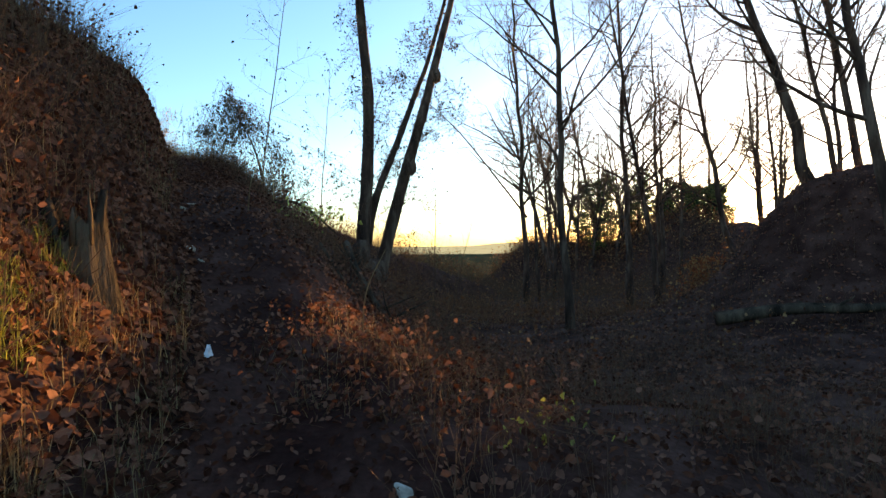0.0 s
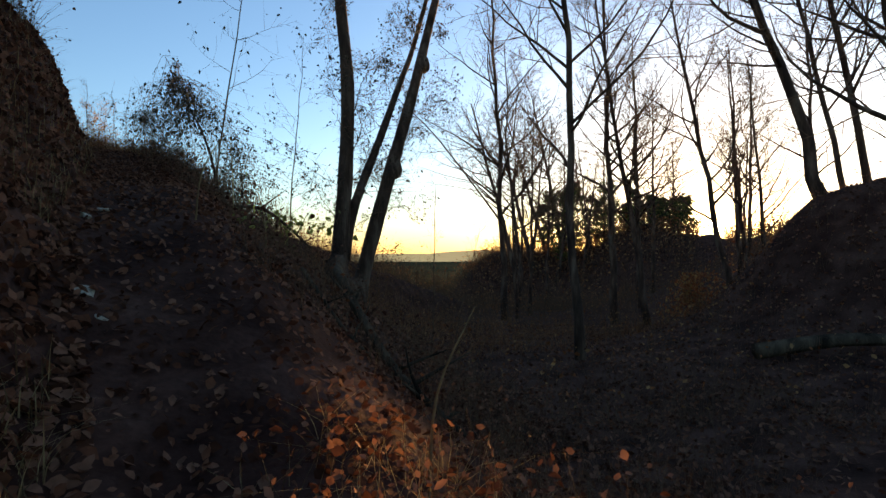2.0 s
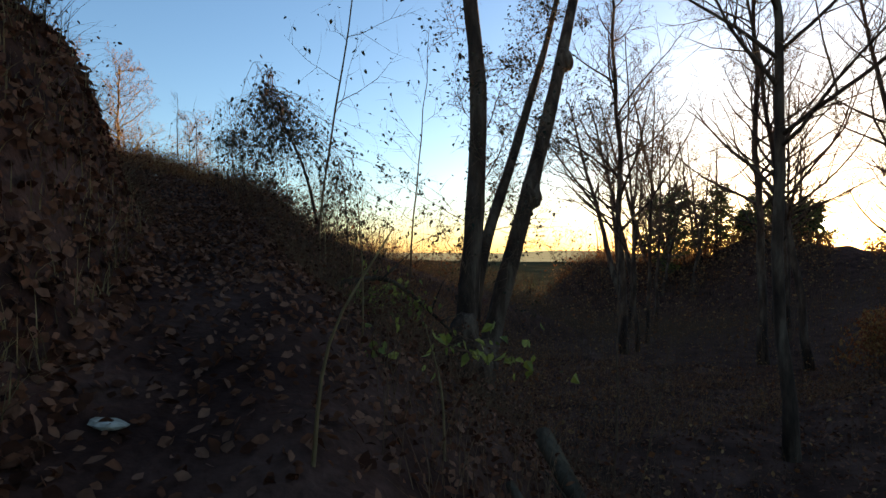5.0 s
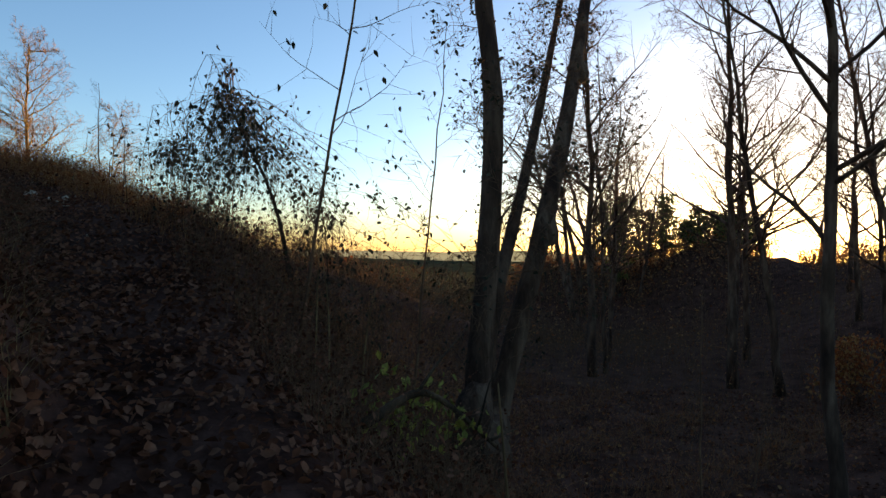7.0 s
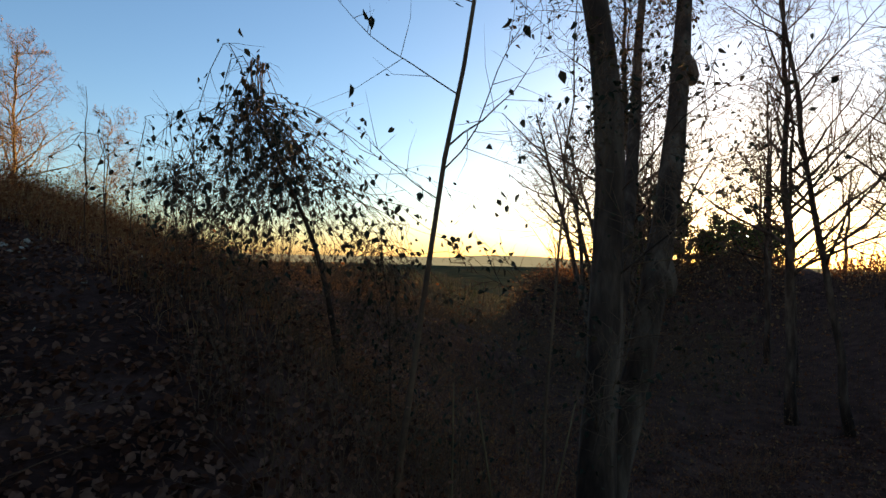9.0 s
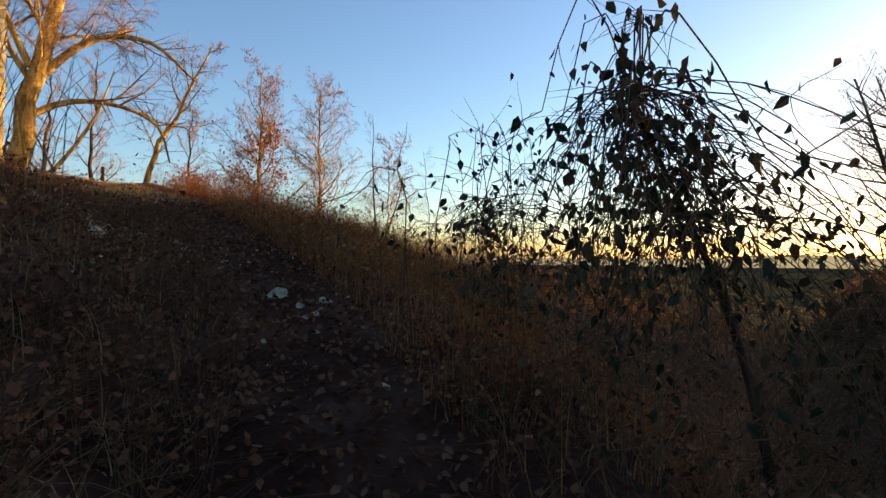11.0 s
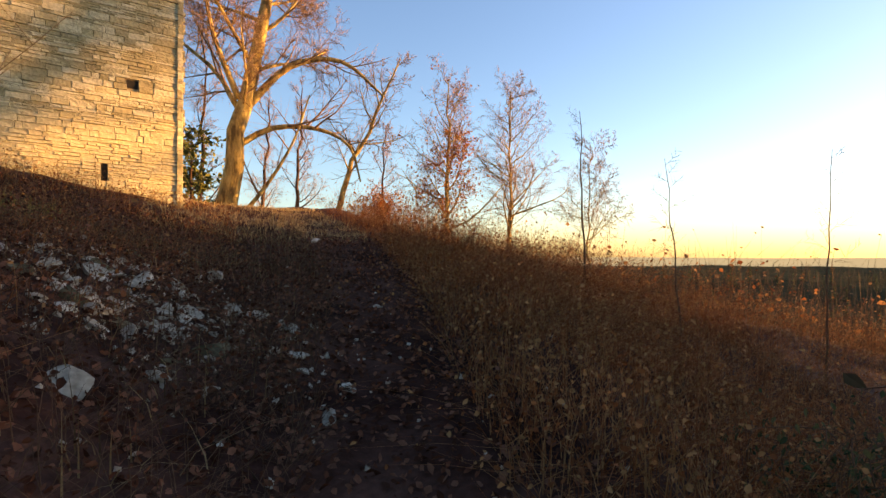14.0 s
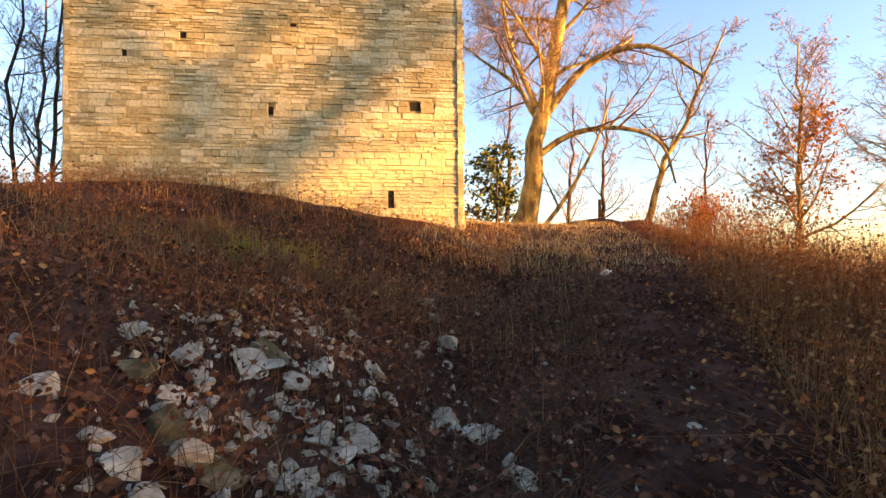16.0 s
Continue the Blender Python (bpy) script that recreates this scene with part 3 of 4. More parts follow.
def stalks(rs, x, y, z, tall, radius, lean=0.35, droop=0.4, segs=4):
    """Thin three-sided stems that lean and droop. Returns verts, faces and the places along them."""
    n = len(x)
    h = tall * rs.uniform(0.5, 1.3, n)
    a = rs.uniform(0, 6.283, n)
    t = np.abs(rs.normal(0, lean, n))
    rows, spots = [], []
    for i in range(segs + 1):
        u = i / segs
        out = h * (t * u + droop * t * u * u)
        zz = z + h * u * (1 - 0.35 * np.minimum(t, 1) * u) - 0.03
        jx, jy = rs.normal(0, 0.03, n) * h * u, rs.normal(0, 0.03, n) * h * u
        c = np.stack([x + out * np.cos(a) + jx, y + out * np.sin(a) + jy, zz], 1)
        spots.append(c)
        r = radius * (1 - 0.75 * u)
        for k in range(3):
            rows.append(c + np.array([math.cos(2.094 * k), math.sin(2.094 * k), 0.2 * k]) * r)
    v = np.stack(rows, 1).reshape(-1, 3)
    w = 3 * (segs + 1)
    o = (np.arange(n) * w)[:, None]
    f = [o + np.array([[i * 3 + k, i * 3 + (k + 1) % 3, i * 3 + 3 + (k + 1) % 3, i * 3 + 3 + k]]) for i in range(segs) for k in range(3)]
    return v, np.concatenate(f, 0), spots


def blades(rs, x, y, z, tall, wide, lean=0.5):
    """Grass blades: bent strips of three segments."""
    n = len(x)
    h = tall * rs.uniform(0.4, 1.3, n)
    a, t = rs.uniform(0, 6.283, n), np.abs(rs.normal(0, lean, n))
    dx, dy = np.cos(a), np.sin(a)
    rows = []
    for i in range(4):
        u = i / 3
        out, zz = h * t * u * u, z + h * u * (1 - 0.4 * np.minimum(t, 1.2) * u) - 0.02
        w = wide * (1 - u * 0.9)
        for k in (-1, 1):
            rows.append(np.stack([x + out * dx - dy * w * k, y + out * dy + dx * w * k, zz], 1))
    v = np.stack(rows, 1).reshape(-1, 3)
    o = (np.arange(n) * 8)[:, None]
    f = np.concatenate([o + np.array([[2 * i, 2 * i + 1, 2 * i + 3, 2 * i + 2]]) for i in range(3)], 0)
    return v, f


def brush(name, seed, x, y, tall, radius, mat, label, category="undergrowth", lean=0.35, leaf=None, segs=3):
    rs = np.random.RandomState(seed)
    z = height(x, y)
    v, f, spots = stalks(rs, x, y, z, tall, radius, lean, 0.4, segs)
    # none hangs over the trodden path at head height
    keep = np.ones(len(x), bool)
    for p in spots:
        _, d, floor = along(p[:, 0], p[:, 1])
        keep &= (np.abs(d) > 0.6) | (p[:, 2] < floor + 0.75)
    v = v.reshape(len(x), -1, 3)[keep].reshape(-1, 3)
    f = f.reshape(-1, len(x), 4)[:, :keep.sum()].reshape(-1, 4)
    spots = [p[keep] for p in spots]
    bulk(name, v, f, mat, label, category)
    if leaf:
        share, size, lmat, llabel = leaf
        c = np.concatenate([p[rs.uniform(0, 1, len(p)) < share] for p in spots[1:]], 0) + 0.0
        c += rs.normal(0, size * 0.3, c.shape)
        v, f = leaves_at(rs, c, size, 1.5)
        bulk(name + "_leaves", v, f, lmat, llabel, "leaves")


def grass(name, seed, x, y, tall, wide, mat, label, lean=0.5):
    rs = np.random.RandomState(seed)
    v, f = blades(rs, x, y, height(x, y), tall, wide, lean)
    bulk(name, v, f, mat, label, "grass")


def clumped(rs, x, y, size, keep=0.5, seed=4):
    """Thin a scatter into uneven patches."""
    k = wave(x, y, seed, size) + rs.normal(0, 0.25, len(x)) > (0.5 - keep) * 1.6
    return x[k], y[k]


R = np.random.RandomState(7)
# fallen leaves: dense beside the path, thinner on the trodden strip and farther off
x, y = scatter(R, 44000, (-2, 13), (-4.5, 3.2))
_, d_, _ = along(x, y)
k_ = (np.abs(d_) > 0.35) | (R.uniform(0, 1, len(x)) < 0.9)
litter("leaf_litter", R, x[k_], y[k_], 0.048, M_LITTER, "brown dead leaves lying on the woodland slope", tilt=0.75)
x, y = scatter(R, 32000, (9, 24), (-1.0, 4.5))
litter("leaf_litter", R, x, y, 0.046, M_LITTER, "brown dead leaves lying on the tower mound", tilt=0.7)
x, y = R.uniform(-2, 14, 24000), R.uniform(0, 26, 24000)
_, d_, _ = along(x, y)
litter("leaf_litter", R, x[d_ < -3], y[d_ < -3], 0.085, M_LITTER, "brown dead leaves covering the floor of the hollow")
x, y = scatter(R, 17000, (-2, 12), (0.35, 1.9))
litter("leaf_litter", R, x, y, 0.062, M_LITTER, "brown dead leaves clinging to the steep bank", tilt=0.8)
# dry grass and stalks on the bank and brow
x, y = scatter(R, 14000, (-2, 11), (0.45, 4.2), 1.5)
x, y = clumped(R, x, y, 1.2, 0.55)
grass("bank_grass", 21, x, y, 0.22, 0.004, M_DRYGRASS, "withered brown grass on the steep bank", 0.7)
x, y = scatter(R, 5500, (-1, 11), (0.95, 3.5))
brush("bank_scrub", 22, x, y, 0.5, 0.0035, M_TWIG, "thin dark stalks and brambles on the bank", lean=0.6, leaf=(0.3, 0.04, M_LITTER, "withered leaves caught in the bank's stalks"))
x, y = scatter(R, 2600, (0, 11), (1.4, 4.2))
brush("bank_top_bushes", 35, x, y, 0.85, 0.0032, M_TWIG, "fine bare twigs bristling along the bank's top", lean=0.3, leaf=(0.18, 0.04, M_LITTER, "few withered leaves on the bank's top"))
x, y = scatter(R, 5200, (0.5, 12.5), (-3.8, -0.7), 1.2)
x, y = clumped(R, x, y, 1.0, 0.6, 6)
brush("slope_scrub", 23, x, y, 0.42, 0.003, M_TWIG, "low brown stalks and brambles below the path", leaf=(0.3, 0.042, M_LITTER, "withered leaves on the stalks below the path"))
for seed, count, span, reach, tall in ((24, 5000, (14, 21.5), (-6, -0.5), 0.34), (38, 4500, (16.5, 23), (-3.4, -0.5), 0.46), (36, 5000, (21.0, 27.5), (-6.5, -0.6), 0.75), (39, 7500, (12, 24), (-16, -3), 0.75)):
    x, y = scatter(R, count, span, reach)
    _, d_, _ = along(x, y)
    x, y = x[d_ < -0.45], y[d_ < -0.45]
    brush("rusty_thicket", seed, x, y, tall, 0.003, M_REDSCRUB, "rust-brown thicket of dry stalks beside the path", lean=0.9, leaf=(0.9, 0.028, M_REDSCRUB, "rust-coloured leaves in the thicket"))
x, y = scatter(R, 16000, (13, 26), (-6, -0.5))
grass("thicket_grass", 25, x, y, 0.32, 0.003, M_REDSCRUB, "dry rust-brown grass beside the path", 0.9)
x, y = scatter(R, 16000, (10, 25), (0.5, 6.5))
x, y = clumped(R, x, y, 1.5, 0.55, 12)
grass("mound_grass", 26, x, y, 0.28, 0.004, M_DRYGRASS, "withered grass on the mound below the tower", 1.2)
x, y = scatter(R, 6500, (15, 27), (1.6, 9.5))
brush("brow_scrub", 27, x, y, 0.36, 0.003, M_REDSCRUB, "dry tangled stalks along the brow below the tower", lean=1.1, leaf=(0.5, 0.03, M_REDSCRUB, "red-brown leaves on the brow"))
x, y = scatter(R, 5000, (9.5, 14.5), (-4.5, -0.6))
brush("brown_thicket", 33, x, y, 0.42, 0.003, M_TWIG, "dark brown tangle of stalks right beside the path", lean=0.9, leaf=(0.7, 0.03, M_LITTER, "withered brown leaves in the tangle"))
x, y = scatter(R, 7000, (10, 22), (0.38, 3.4), 1.25)
brush("brown_tangle", 34, x, y, 0.36, 0.0028, M_TWIG, "dark brown tangle of dead stalks on the mound", lean=1.1, leaf=(0.6, 0.03, M_LITTER, "withered brown leaves on the mound's stalks"))
x, y = scatter(R, 15000, (23.5, 34), (-0.6, 3.0))
grass("crest_grass", 48, x, y, 0.10, 0.006, M_STRAW, "short pale dry grass on the crest beside the tower", 0.8)
x, y = disc(R, 800, -0.3, 3.9, 1.0)
brush("dry_stalks", 45, x, y, 0.25, 0.0024, M_DRYGRASS, "dry curled stalks beside the foot of the path", lean=1.0, leaf=(0.6, 0.042, M_LITTER, "brown withered leaves on the dry stalks"))
x, y = scatter(R, 4500, (0, 10), (-9, -2.5))
brush("hollow_brush", 46, x, y, 0.38, 0.003, M_TWIG, "low brown brush along the hollow's edge", lean=0.8, leaf=(0.3, 0.05, M_LITTER, "withered leaves in the low brush"))
x, y = R.uniform(-10, 14, 4200), R.uniform(24, 60, 4200)
brush("rust_brush", 47, x, y, 1.9, 0.006, M_TWIG, "rust-brown brushwood filling the hollow's far side", lean=0.6, leaf=(0.4, 0.06, M_REDSCRUB, "rust-coloured leaves in the brushwood"))
# undergrowth of the hollow
x, y = R.uniform(-4, 26, 6500), R.uniform(9, 48, 6500)
_, d_, _ = along(x, y)
x, y = x[d_ < -4], y[d_ < -4]
brush("hollow_undergrowth", 28, x, y, 0.9, 0.005, M_TWIG, "brown brushwood on the floor of the hollow", leaf=(0.45, 0.07, M_REDSCRUB, "withered leaves in the brushwood"))
x, y = R.uniform(-30, 30, 9000), R.uniform(30, 90, 9000)
_, d_, _ = along(x, y)
x, y = x[d_ < -6], y[d_ < -6]
brush("valley_scrub", 29, x, y, 2.0, 0.012, M_TWIG, "grey-brown scrub on the valley side", segs=2, leaf=(0.25, 0.16, M_REDSCRUB, "withered leaves in the valley scrub"))
q_, u_ = R.uniform(-30, 6, 7500), R.normal(63, 5, 7500)
k_ = np.abs(q_ + 2.35) > 1.25
q_, u_ = q_[k_], u_[k_]
brush("shoulder_brush", 31, q_ * 0.84 + u_ * 0.54, u_ * 0.84 - q_ * 0.54, 1.9, 0.012, M_TWIG, "dense brushwood on the wooded shoulder", leaf=(0.5, 0.2, M_REDSCRUB, "withered leaves in the shoulder's brushwood"))
x, y = R.uniform(7, 24, 3000), R.uniform(10, 24, 3000)
brush("mound_scrub", 30, x, y, 0.35, 0.004, M_TWIG, "low dark scrub on the hollow's far mound", leaf=(0.3, 0.06, M_LITTER, "withered leaves on the far mound"))


# ---- distance ----
def far_wood(name, seed, x, y, tall, label, conifers=0.0):
    """Distant trees: a stem each with many upswept branches, or tiers of drooping needles."""
    rs = np.random.RandomState(seed)
    z = height(x, y)
    con = rs.uniform(0, 1, len(x)) < conifers
    bx, by, bz = x[~con], y[~con], z[~con]
    if len(bx):
        h = tall * rs.uniform(0.6, 1.2, len(bx))
        n = 15
        u = rs.uniform(0.25, 0.95, (len(bx), n))
        px, py, pz = np.repeat(bx, n), np.repeat(by, n), (bz[:, None] + h[:, None] * u).ravel()
        v1, f1, _ = stalks(rs, bx, by, bz, tall, tall * 0.016, 0.06, 0.4, 2)
        v2, f2, _ = stalks(rs, px, py, pz, tall * 0.34, tall * 0.006, 0.8, 0.1, 2)
        bulk(name, np.concatenate([v1, v2]), np.concatenate([f1, f2 + len(v1)]), M_FAR, label, "woods")
    cx, cy, cz = x[con], y[con], z[con]
    if len(cx):
        n = 130
        h = tall * rs.uniform(0.7, 1.25, len(cx))
        u = rs.uniform(0.12, 1.0, (len(cx), n))
        a = rs.uniform(0, 6.283, (len(cx), n))
        reach = h[:, None] * 0.24 * (1.05 - u) * rs.uniform(0.5, 1.1, u.shape)
        ax, ay, az = cx[:, None] + 0 * u, cy[:, None] + 0 * u, cz[:, None] + h[:, None] * u
        tip = np.stack([ax + reach * np.cos(a), ay + reach * np.sin(a), az - reach * 0.35], -1).reshape(-1, 3)
        foot = np.stack([ax, ay, az], -1).reshape(-1, 3)
        wide = np.repeat(h, n)[:, None] * 0.035
        q = np.stack([-np.sin(a), np.cos(a), 0 * a], -1).reshape(-1, 3)
        v = np.stack([foot - [0, 0, 0.02] * wide, (foot + tip) / 2 + q * wide, tip, (foot + tip) / 2 - q * wide], 1).reshape(-1, 3)
        o = (np.arange(len(foot)) * 4)[:, None]
        f = np.concatenate([o + np.array([[0, 1, 2]]), o + np.array([[0, 2, 3]])], 0)
        bulk(name + "_conifers", v, f, M_PINE, "dark conifers in the distant woods", "woods")
        v, f, _ = stalks(rs, cx, cy, cz, tall, tall * 0.018, 0.03)
        bulk(name + "_conifer_stems", v, f, M_BARK, "stems of the distant conifers", "woods")


m_sun = bpy.data.materials.new("sun_glow")
m_sun.use_nodes = True
em = m_sun.node_tree.nodes.new("ShaderNodeEmission")
em.inputs[0].default_value, em.inputs[1].default_value = (1.0, 0.86, 0.5, 1), 90
m_sun.node_tree.links.new(em.outputs[0], m_sun.node_tree.nodes["Material Output"].inputs[0])
bm = bmesh.new()
bmesh.ops.create_uvsphere(bm, u_segments=32, v_segments=16, radius=34)
me = bpy.data.meshes.new("sun_disc")
bm.to_mesh(me)
bm.free()
me.materials.append(m_sun)
disc_ob = tagged(new("sun_disc", me), "low bright yellow sun behind the trees", "sun", kind="structure")
disc_ob.location = SUN_DIR * 3300
disc_ob.visible_shadow = False

RF = np.random.RandomState(17)
a_, q_ = RF.uniform(radians(-52), radians(-12), 300), RF.uniform(66, 130, 300)
k_ = np.abs((-4 - q_ * np.sin(a_)) * 0.84 - (8 + q_ * np.cos(a_)) * 0.54 + 2.6) > 2
a_, q_ = a_[k_], q_[k_]
far_wood("far_wood", 41, -4 - q_ * np.sin(a_), 8 + q_ * np.cos(a_), 8, "bare woods on the far valley side", 0.08)
x, y = RF.uniform(70, 175, 300), RF.uniform(140, 215, 300)
far_wood("ridge_wood", 42, x, y, 4.5, "woods along the ridge under the sun", 0.15)
a_, q_ = RF.uniform(radians(-14), radians(42), 900), RF.uniform(80, 420, 900)
far_wood("far_wood", 43, -4 - q_ * np.sin(a_), 8 + q_ * np.cos(a_), 8, "hazy bare woods across the valley", 0.2)
x, y = RF.uniform(-240, 40, 550), RF.normal(322, 30, 550)
far_wood("hill_wood", 44, x, y, 8, "bare woods along the hill across the valley", 0.2)
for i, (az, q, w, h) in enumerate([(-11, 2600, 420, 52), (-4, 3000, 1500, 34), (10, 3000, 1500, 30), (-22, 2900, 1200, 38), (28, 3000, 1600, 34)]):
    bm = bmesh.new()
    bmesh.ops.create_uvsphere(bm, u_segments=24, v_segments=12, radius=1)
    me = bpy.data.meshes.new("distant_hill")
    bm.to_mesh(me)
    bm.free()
    # the hills' haze is the glow put into this material
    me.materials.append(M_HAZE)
    hill = tagged(new("distant_hill", me), "low hill on the horizon with haze painted as glow", "hill", kind="structure")
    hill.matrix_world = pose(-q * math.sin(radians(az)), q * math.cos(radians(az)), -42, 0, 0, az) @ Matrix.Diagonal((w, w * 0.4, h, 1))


# ---- the tower ----
def block_mesh(rng, w, d, h):
    """One hewn stone: a box with a chamfered, slightly uneven face."""
    j = lambda s: rng.uniform(-s, s)
    c = min(0.005, h * 0.07)
    back = [(-w / 2, -d, -h / 2), (w / 2, -d, -h / 2), (w / 2, -d, h / 2), (-w / 2, -d, h / 2)]
    rim = [(-w / 2 + j(0.004), -c, -h / 2 + j(0.004)), (w / 2 + j(0.004), -c, -h / 2 + j(0.004)), (w / 2 + j(0.004), -c, h / 2 + j(0.004)), (-w / 2 + j(0.004), -c, h / 2 + j(0.004))]
    face = [(p[0] * (1 - 2 * c / w), j(0.010), p[2] * (1 - 2 * c / h)) for p in rim]
    v = back + rim + face
    f = [(8, 9, 10, 11)]
    for a in (0, 4):
        f += [(a + k, a + (k + 1) % 4, a + 4 + (k + 1) % 4, a + 4 + k) for k in range(4)]
    return v, f


def build_tower():
    rng = random.Random(5)
    root = tagged(new("stone_tower"), "ruined square tower of coursed pale limestone", "tower")
    root.matrix_world = Matrix.Translation((-17.0, 17.2, 5.3)) @ Matrix.Rotation(radians(-98.05), 4, "Z")
    wide, high = 6.5, 9.6
    bm = bmesh.new()
    bmesh.ops.create_cube(bm, size=1, matrix=Matrix.Translation((wide / 2, -wide / 2, high / 2 - 0.7)) @ Matrix.Diagonal((wide - 0.10, wide - 0.10, high + 1.4, 1)))
    part("core", bm, M_MORTAR, root, "lime mortar core")
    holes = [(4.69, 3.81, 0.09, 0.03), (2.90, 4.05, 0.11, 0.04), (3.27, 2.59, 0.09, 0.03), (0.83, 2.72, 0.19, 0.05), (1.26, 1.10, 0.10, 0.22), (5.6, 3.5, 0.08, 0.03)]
    # a thin dark plate behind each gap paints the shade of its depth
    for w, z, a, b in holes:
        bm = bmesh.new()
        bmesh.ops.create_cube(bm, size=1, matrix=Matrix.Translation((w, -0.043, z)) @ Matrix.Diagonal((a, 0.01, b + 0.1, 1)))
        part("hole_shade_plate", bm, M_HOLE_SHADE, root, "dark plate painted as the shade inside a beam hole")
    rest_v, rest_f, singles = [], [], 0
    for side in range(4):
        turn = Matrix.Translation((wide / 2, -wide / 2, 0)) @ Matrix.Rotation(side * math.pi / 2, 4, "Z") @ Matrix.Translation((-wide / 2, wide / 2, 0))
        z = -0.6
        while z < high:
            h = (1 if side == 0 else 2.2) * rng.choice((0.035, 0.042, 0.05, 0.06, 0.075, 0.11)) * rng.uniform(0.9, 1.1)
            u = -0.02 if int(z * 100) % 2 else -0.05
            while u < wide - 0.02:
                w = (1 if side == 0 else 1.8) * rng.uniform(0.10, 0.36) * (1.3 if h > 0.12 else 1)
                if wide - u - w < 0.12:
                    w = wide - u + 0.03
                if u < 0.1:
                    w = rng.uniform(0.32, 0.6)
                gone = side == 0 and any(abs(u + w / 2 - hw) < a / 2 + w / 2 - 0.01 and abs(z + h / 2 - hz) < b / 2 + h / 2 - 0.01 for hw, hz, a, b in holes)
                top = high - 0.35 + 0.5 * math.sin(u * 1.9 + side * 2) - z
                spans = [(u, w)]
                if gone:
                    spans = []
                    for hw, hz, a, b in holes:
                        if abs(u + w / 2 - hw) < a / 2 + w / 2 - 0.01 and abs(z + h / 2 - hz) < b / 2 + h / 2 - 0.01:
                            spans = [(u, hw - a / 2 - u), (hw + a / 2, u + w - hw - a / 2)]
                for u0, w0 in spans:
                    if w0 < 0.04 or top < 0:
                        continue
                    v, f = block_mesh(rng, w0 - rng.uniform(0.002, 0.007), 0.09, h - rng.uniform(0.002, 0.008))
                    m = turn @ Matrix.Translation((u0 + w0 / 2, rng.uniform(-0.010, 0.010), z + h / 2)) @ Matrix.Rotation(rng.uniform(-0.012, 0.012), 4, "Y")
                    if side == 0 and singles < 300 and u0 < 3.0 and 0.5 < z < 4.2:
                        ob = mesh_object("stone_block", v, f, M_LIME, root, "", False)
                        ob.matrix_basis = m
                        singles += 1
                    else:
                        o = len(rest_v)
                        rest_v += [m @ Vector(p) for p in v]
                        rest_f += [tuple(o + i for i in q) for q in f]
                u += w
            z += h
    tagged(mesh_object("stonework", rest_v, rest_f, M_LIME, root, "coursed pale limestone blocks", False), kind="stuff")
    return root


# ---- rubble ----
def stone_mesh(rng, size):
    bm = bmesh.new()
    bmesh.ops.create_icosphere(bm, subdivisions=3 if size > 0.11 else 2, radius=0.5)
    sx, sy, sz = size * rng.uniform(0.8, 1.2), size * rng.uniform(0.6, 1.0), size * rng.uniform(0.3, 0.6)
    cuts = [(Vector((rng.gauss(0, 1), rng.gauss(0, 1), rng.gauss(0, 1))).normalized(), rng.uniform(0.14, 0.34)) for _ in range(7)]
    for v in bm.verts:
        p = v.co.copy()
        for nrm, dd in cuts:
            e = p.dot(nrm) - dd
            if e > 0:
                p -= nrm * e
        p *= 1 + rng.uniform(-0.007, 0.007)
        v.co = (p.x * sx * 1.45, p.y * sy * 1.45, p.z * sz * 1.5)
    return bm


def stone(rng, x, y, size, label, mat=None, group="rubble below the tower", sink=0.12):
    bm = stone_mesh(rng, size)
    me = bpy.data.meshes.new("stone")
    bm.to_mesh(me)
    bm.free()
    me.materials.append(mat or M_RUBBLE)
    ob = tagged(new("stone", me), label, "stone", group)
    e = 0.15
    gx, gy = (ground_z(x + e, y) - ground_z(x - e, y)) / (2 * e), (ground_z(x, y + e) - ground_z(x, y - e)) / (2 * e)
    up = Vector((-gx, -gy, 1)).normalized()
    turn = up.to_track_quat("Z", "Y").to_matrix().to_4x4() @ Euler((rng.gauss(0, 0.25), rng.gauss(0, 0.25), rng.uniform(0, 6.28))).to_matrix().to_4x4()
    ob.matrix_world = Matrix.Translation((x, y, ground_z(x, y) + size * sink)) @ turn
    return ob


RUBBLE = [(-10.82, 14.37, 0.21), (-10.51, 14.19, 0.15), (-10.35, 14.14, 0.12), (-10.24, 14.03, 0.18), (-10.09, 13.85, 0.16), (-10.27, 14.4, 0.17), (-10.22, 15.37, 0.15), (-11.06, 14.22, 0.15),
          (-10.87, 13.89, 0.17), (-10.86, 14.18, 0.19), (-11.55, 14.77, 0.11), (-13.48, 15.08, 0.13), (-11.78, 15.46, 0.18), (-10.43, 13.99, 0.17), (-10.21, 13.72, 0.12), (-10.43, 13.44, 0.17),
          (-11.33, 13.92, 0.12), (-10.88, 14.88, 0.11), (-12.13, 15.27, 0.12), (-11.02, 13.62, 0.15), (-14.12, 14.39, 0.13), (-13.68, 17.91, 0.18)]
PATH_STONES = [(-7.87, 14.36, 0.26), (-7.21, 13.94, 0.17), (-7.47, 14.17, 0.1), (-7.34, 14.33, 0.15), (-6.97, 13.67, 0.09), (-7.1, 13.3, 0.09), (-9.13, 15.09, 0.12), (-9.48, 14.99, 0.1), (-9.25, 14.75, 0.13),
               (-8.89, 14.77, 0.13), (-9.17, 13.63, 0.21), (-10.3, 15.32, 0.19), (-12.86, 15.58, 0.2), (-2.96, 6.35, 0.15), (-2.32, 5.2, 0.13), (-2.15, 5.01, 0.07), (-3.03, 6.81, 0.13), (-0.14, 2.4, 0.17)]

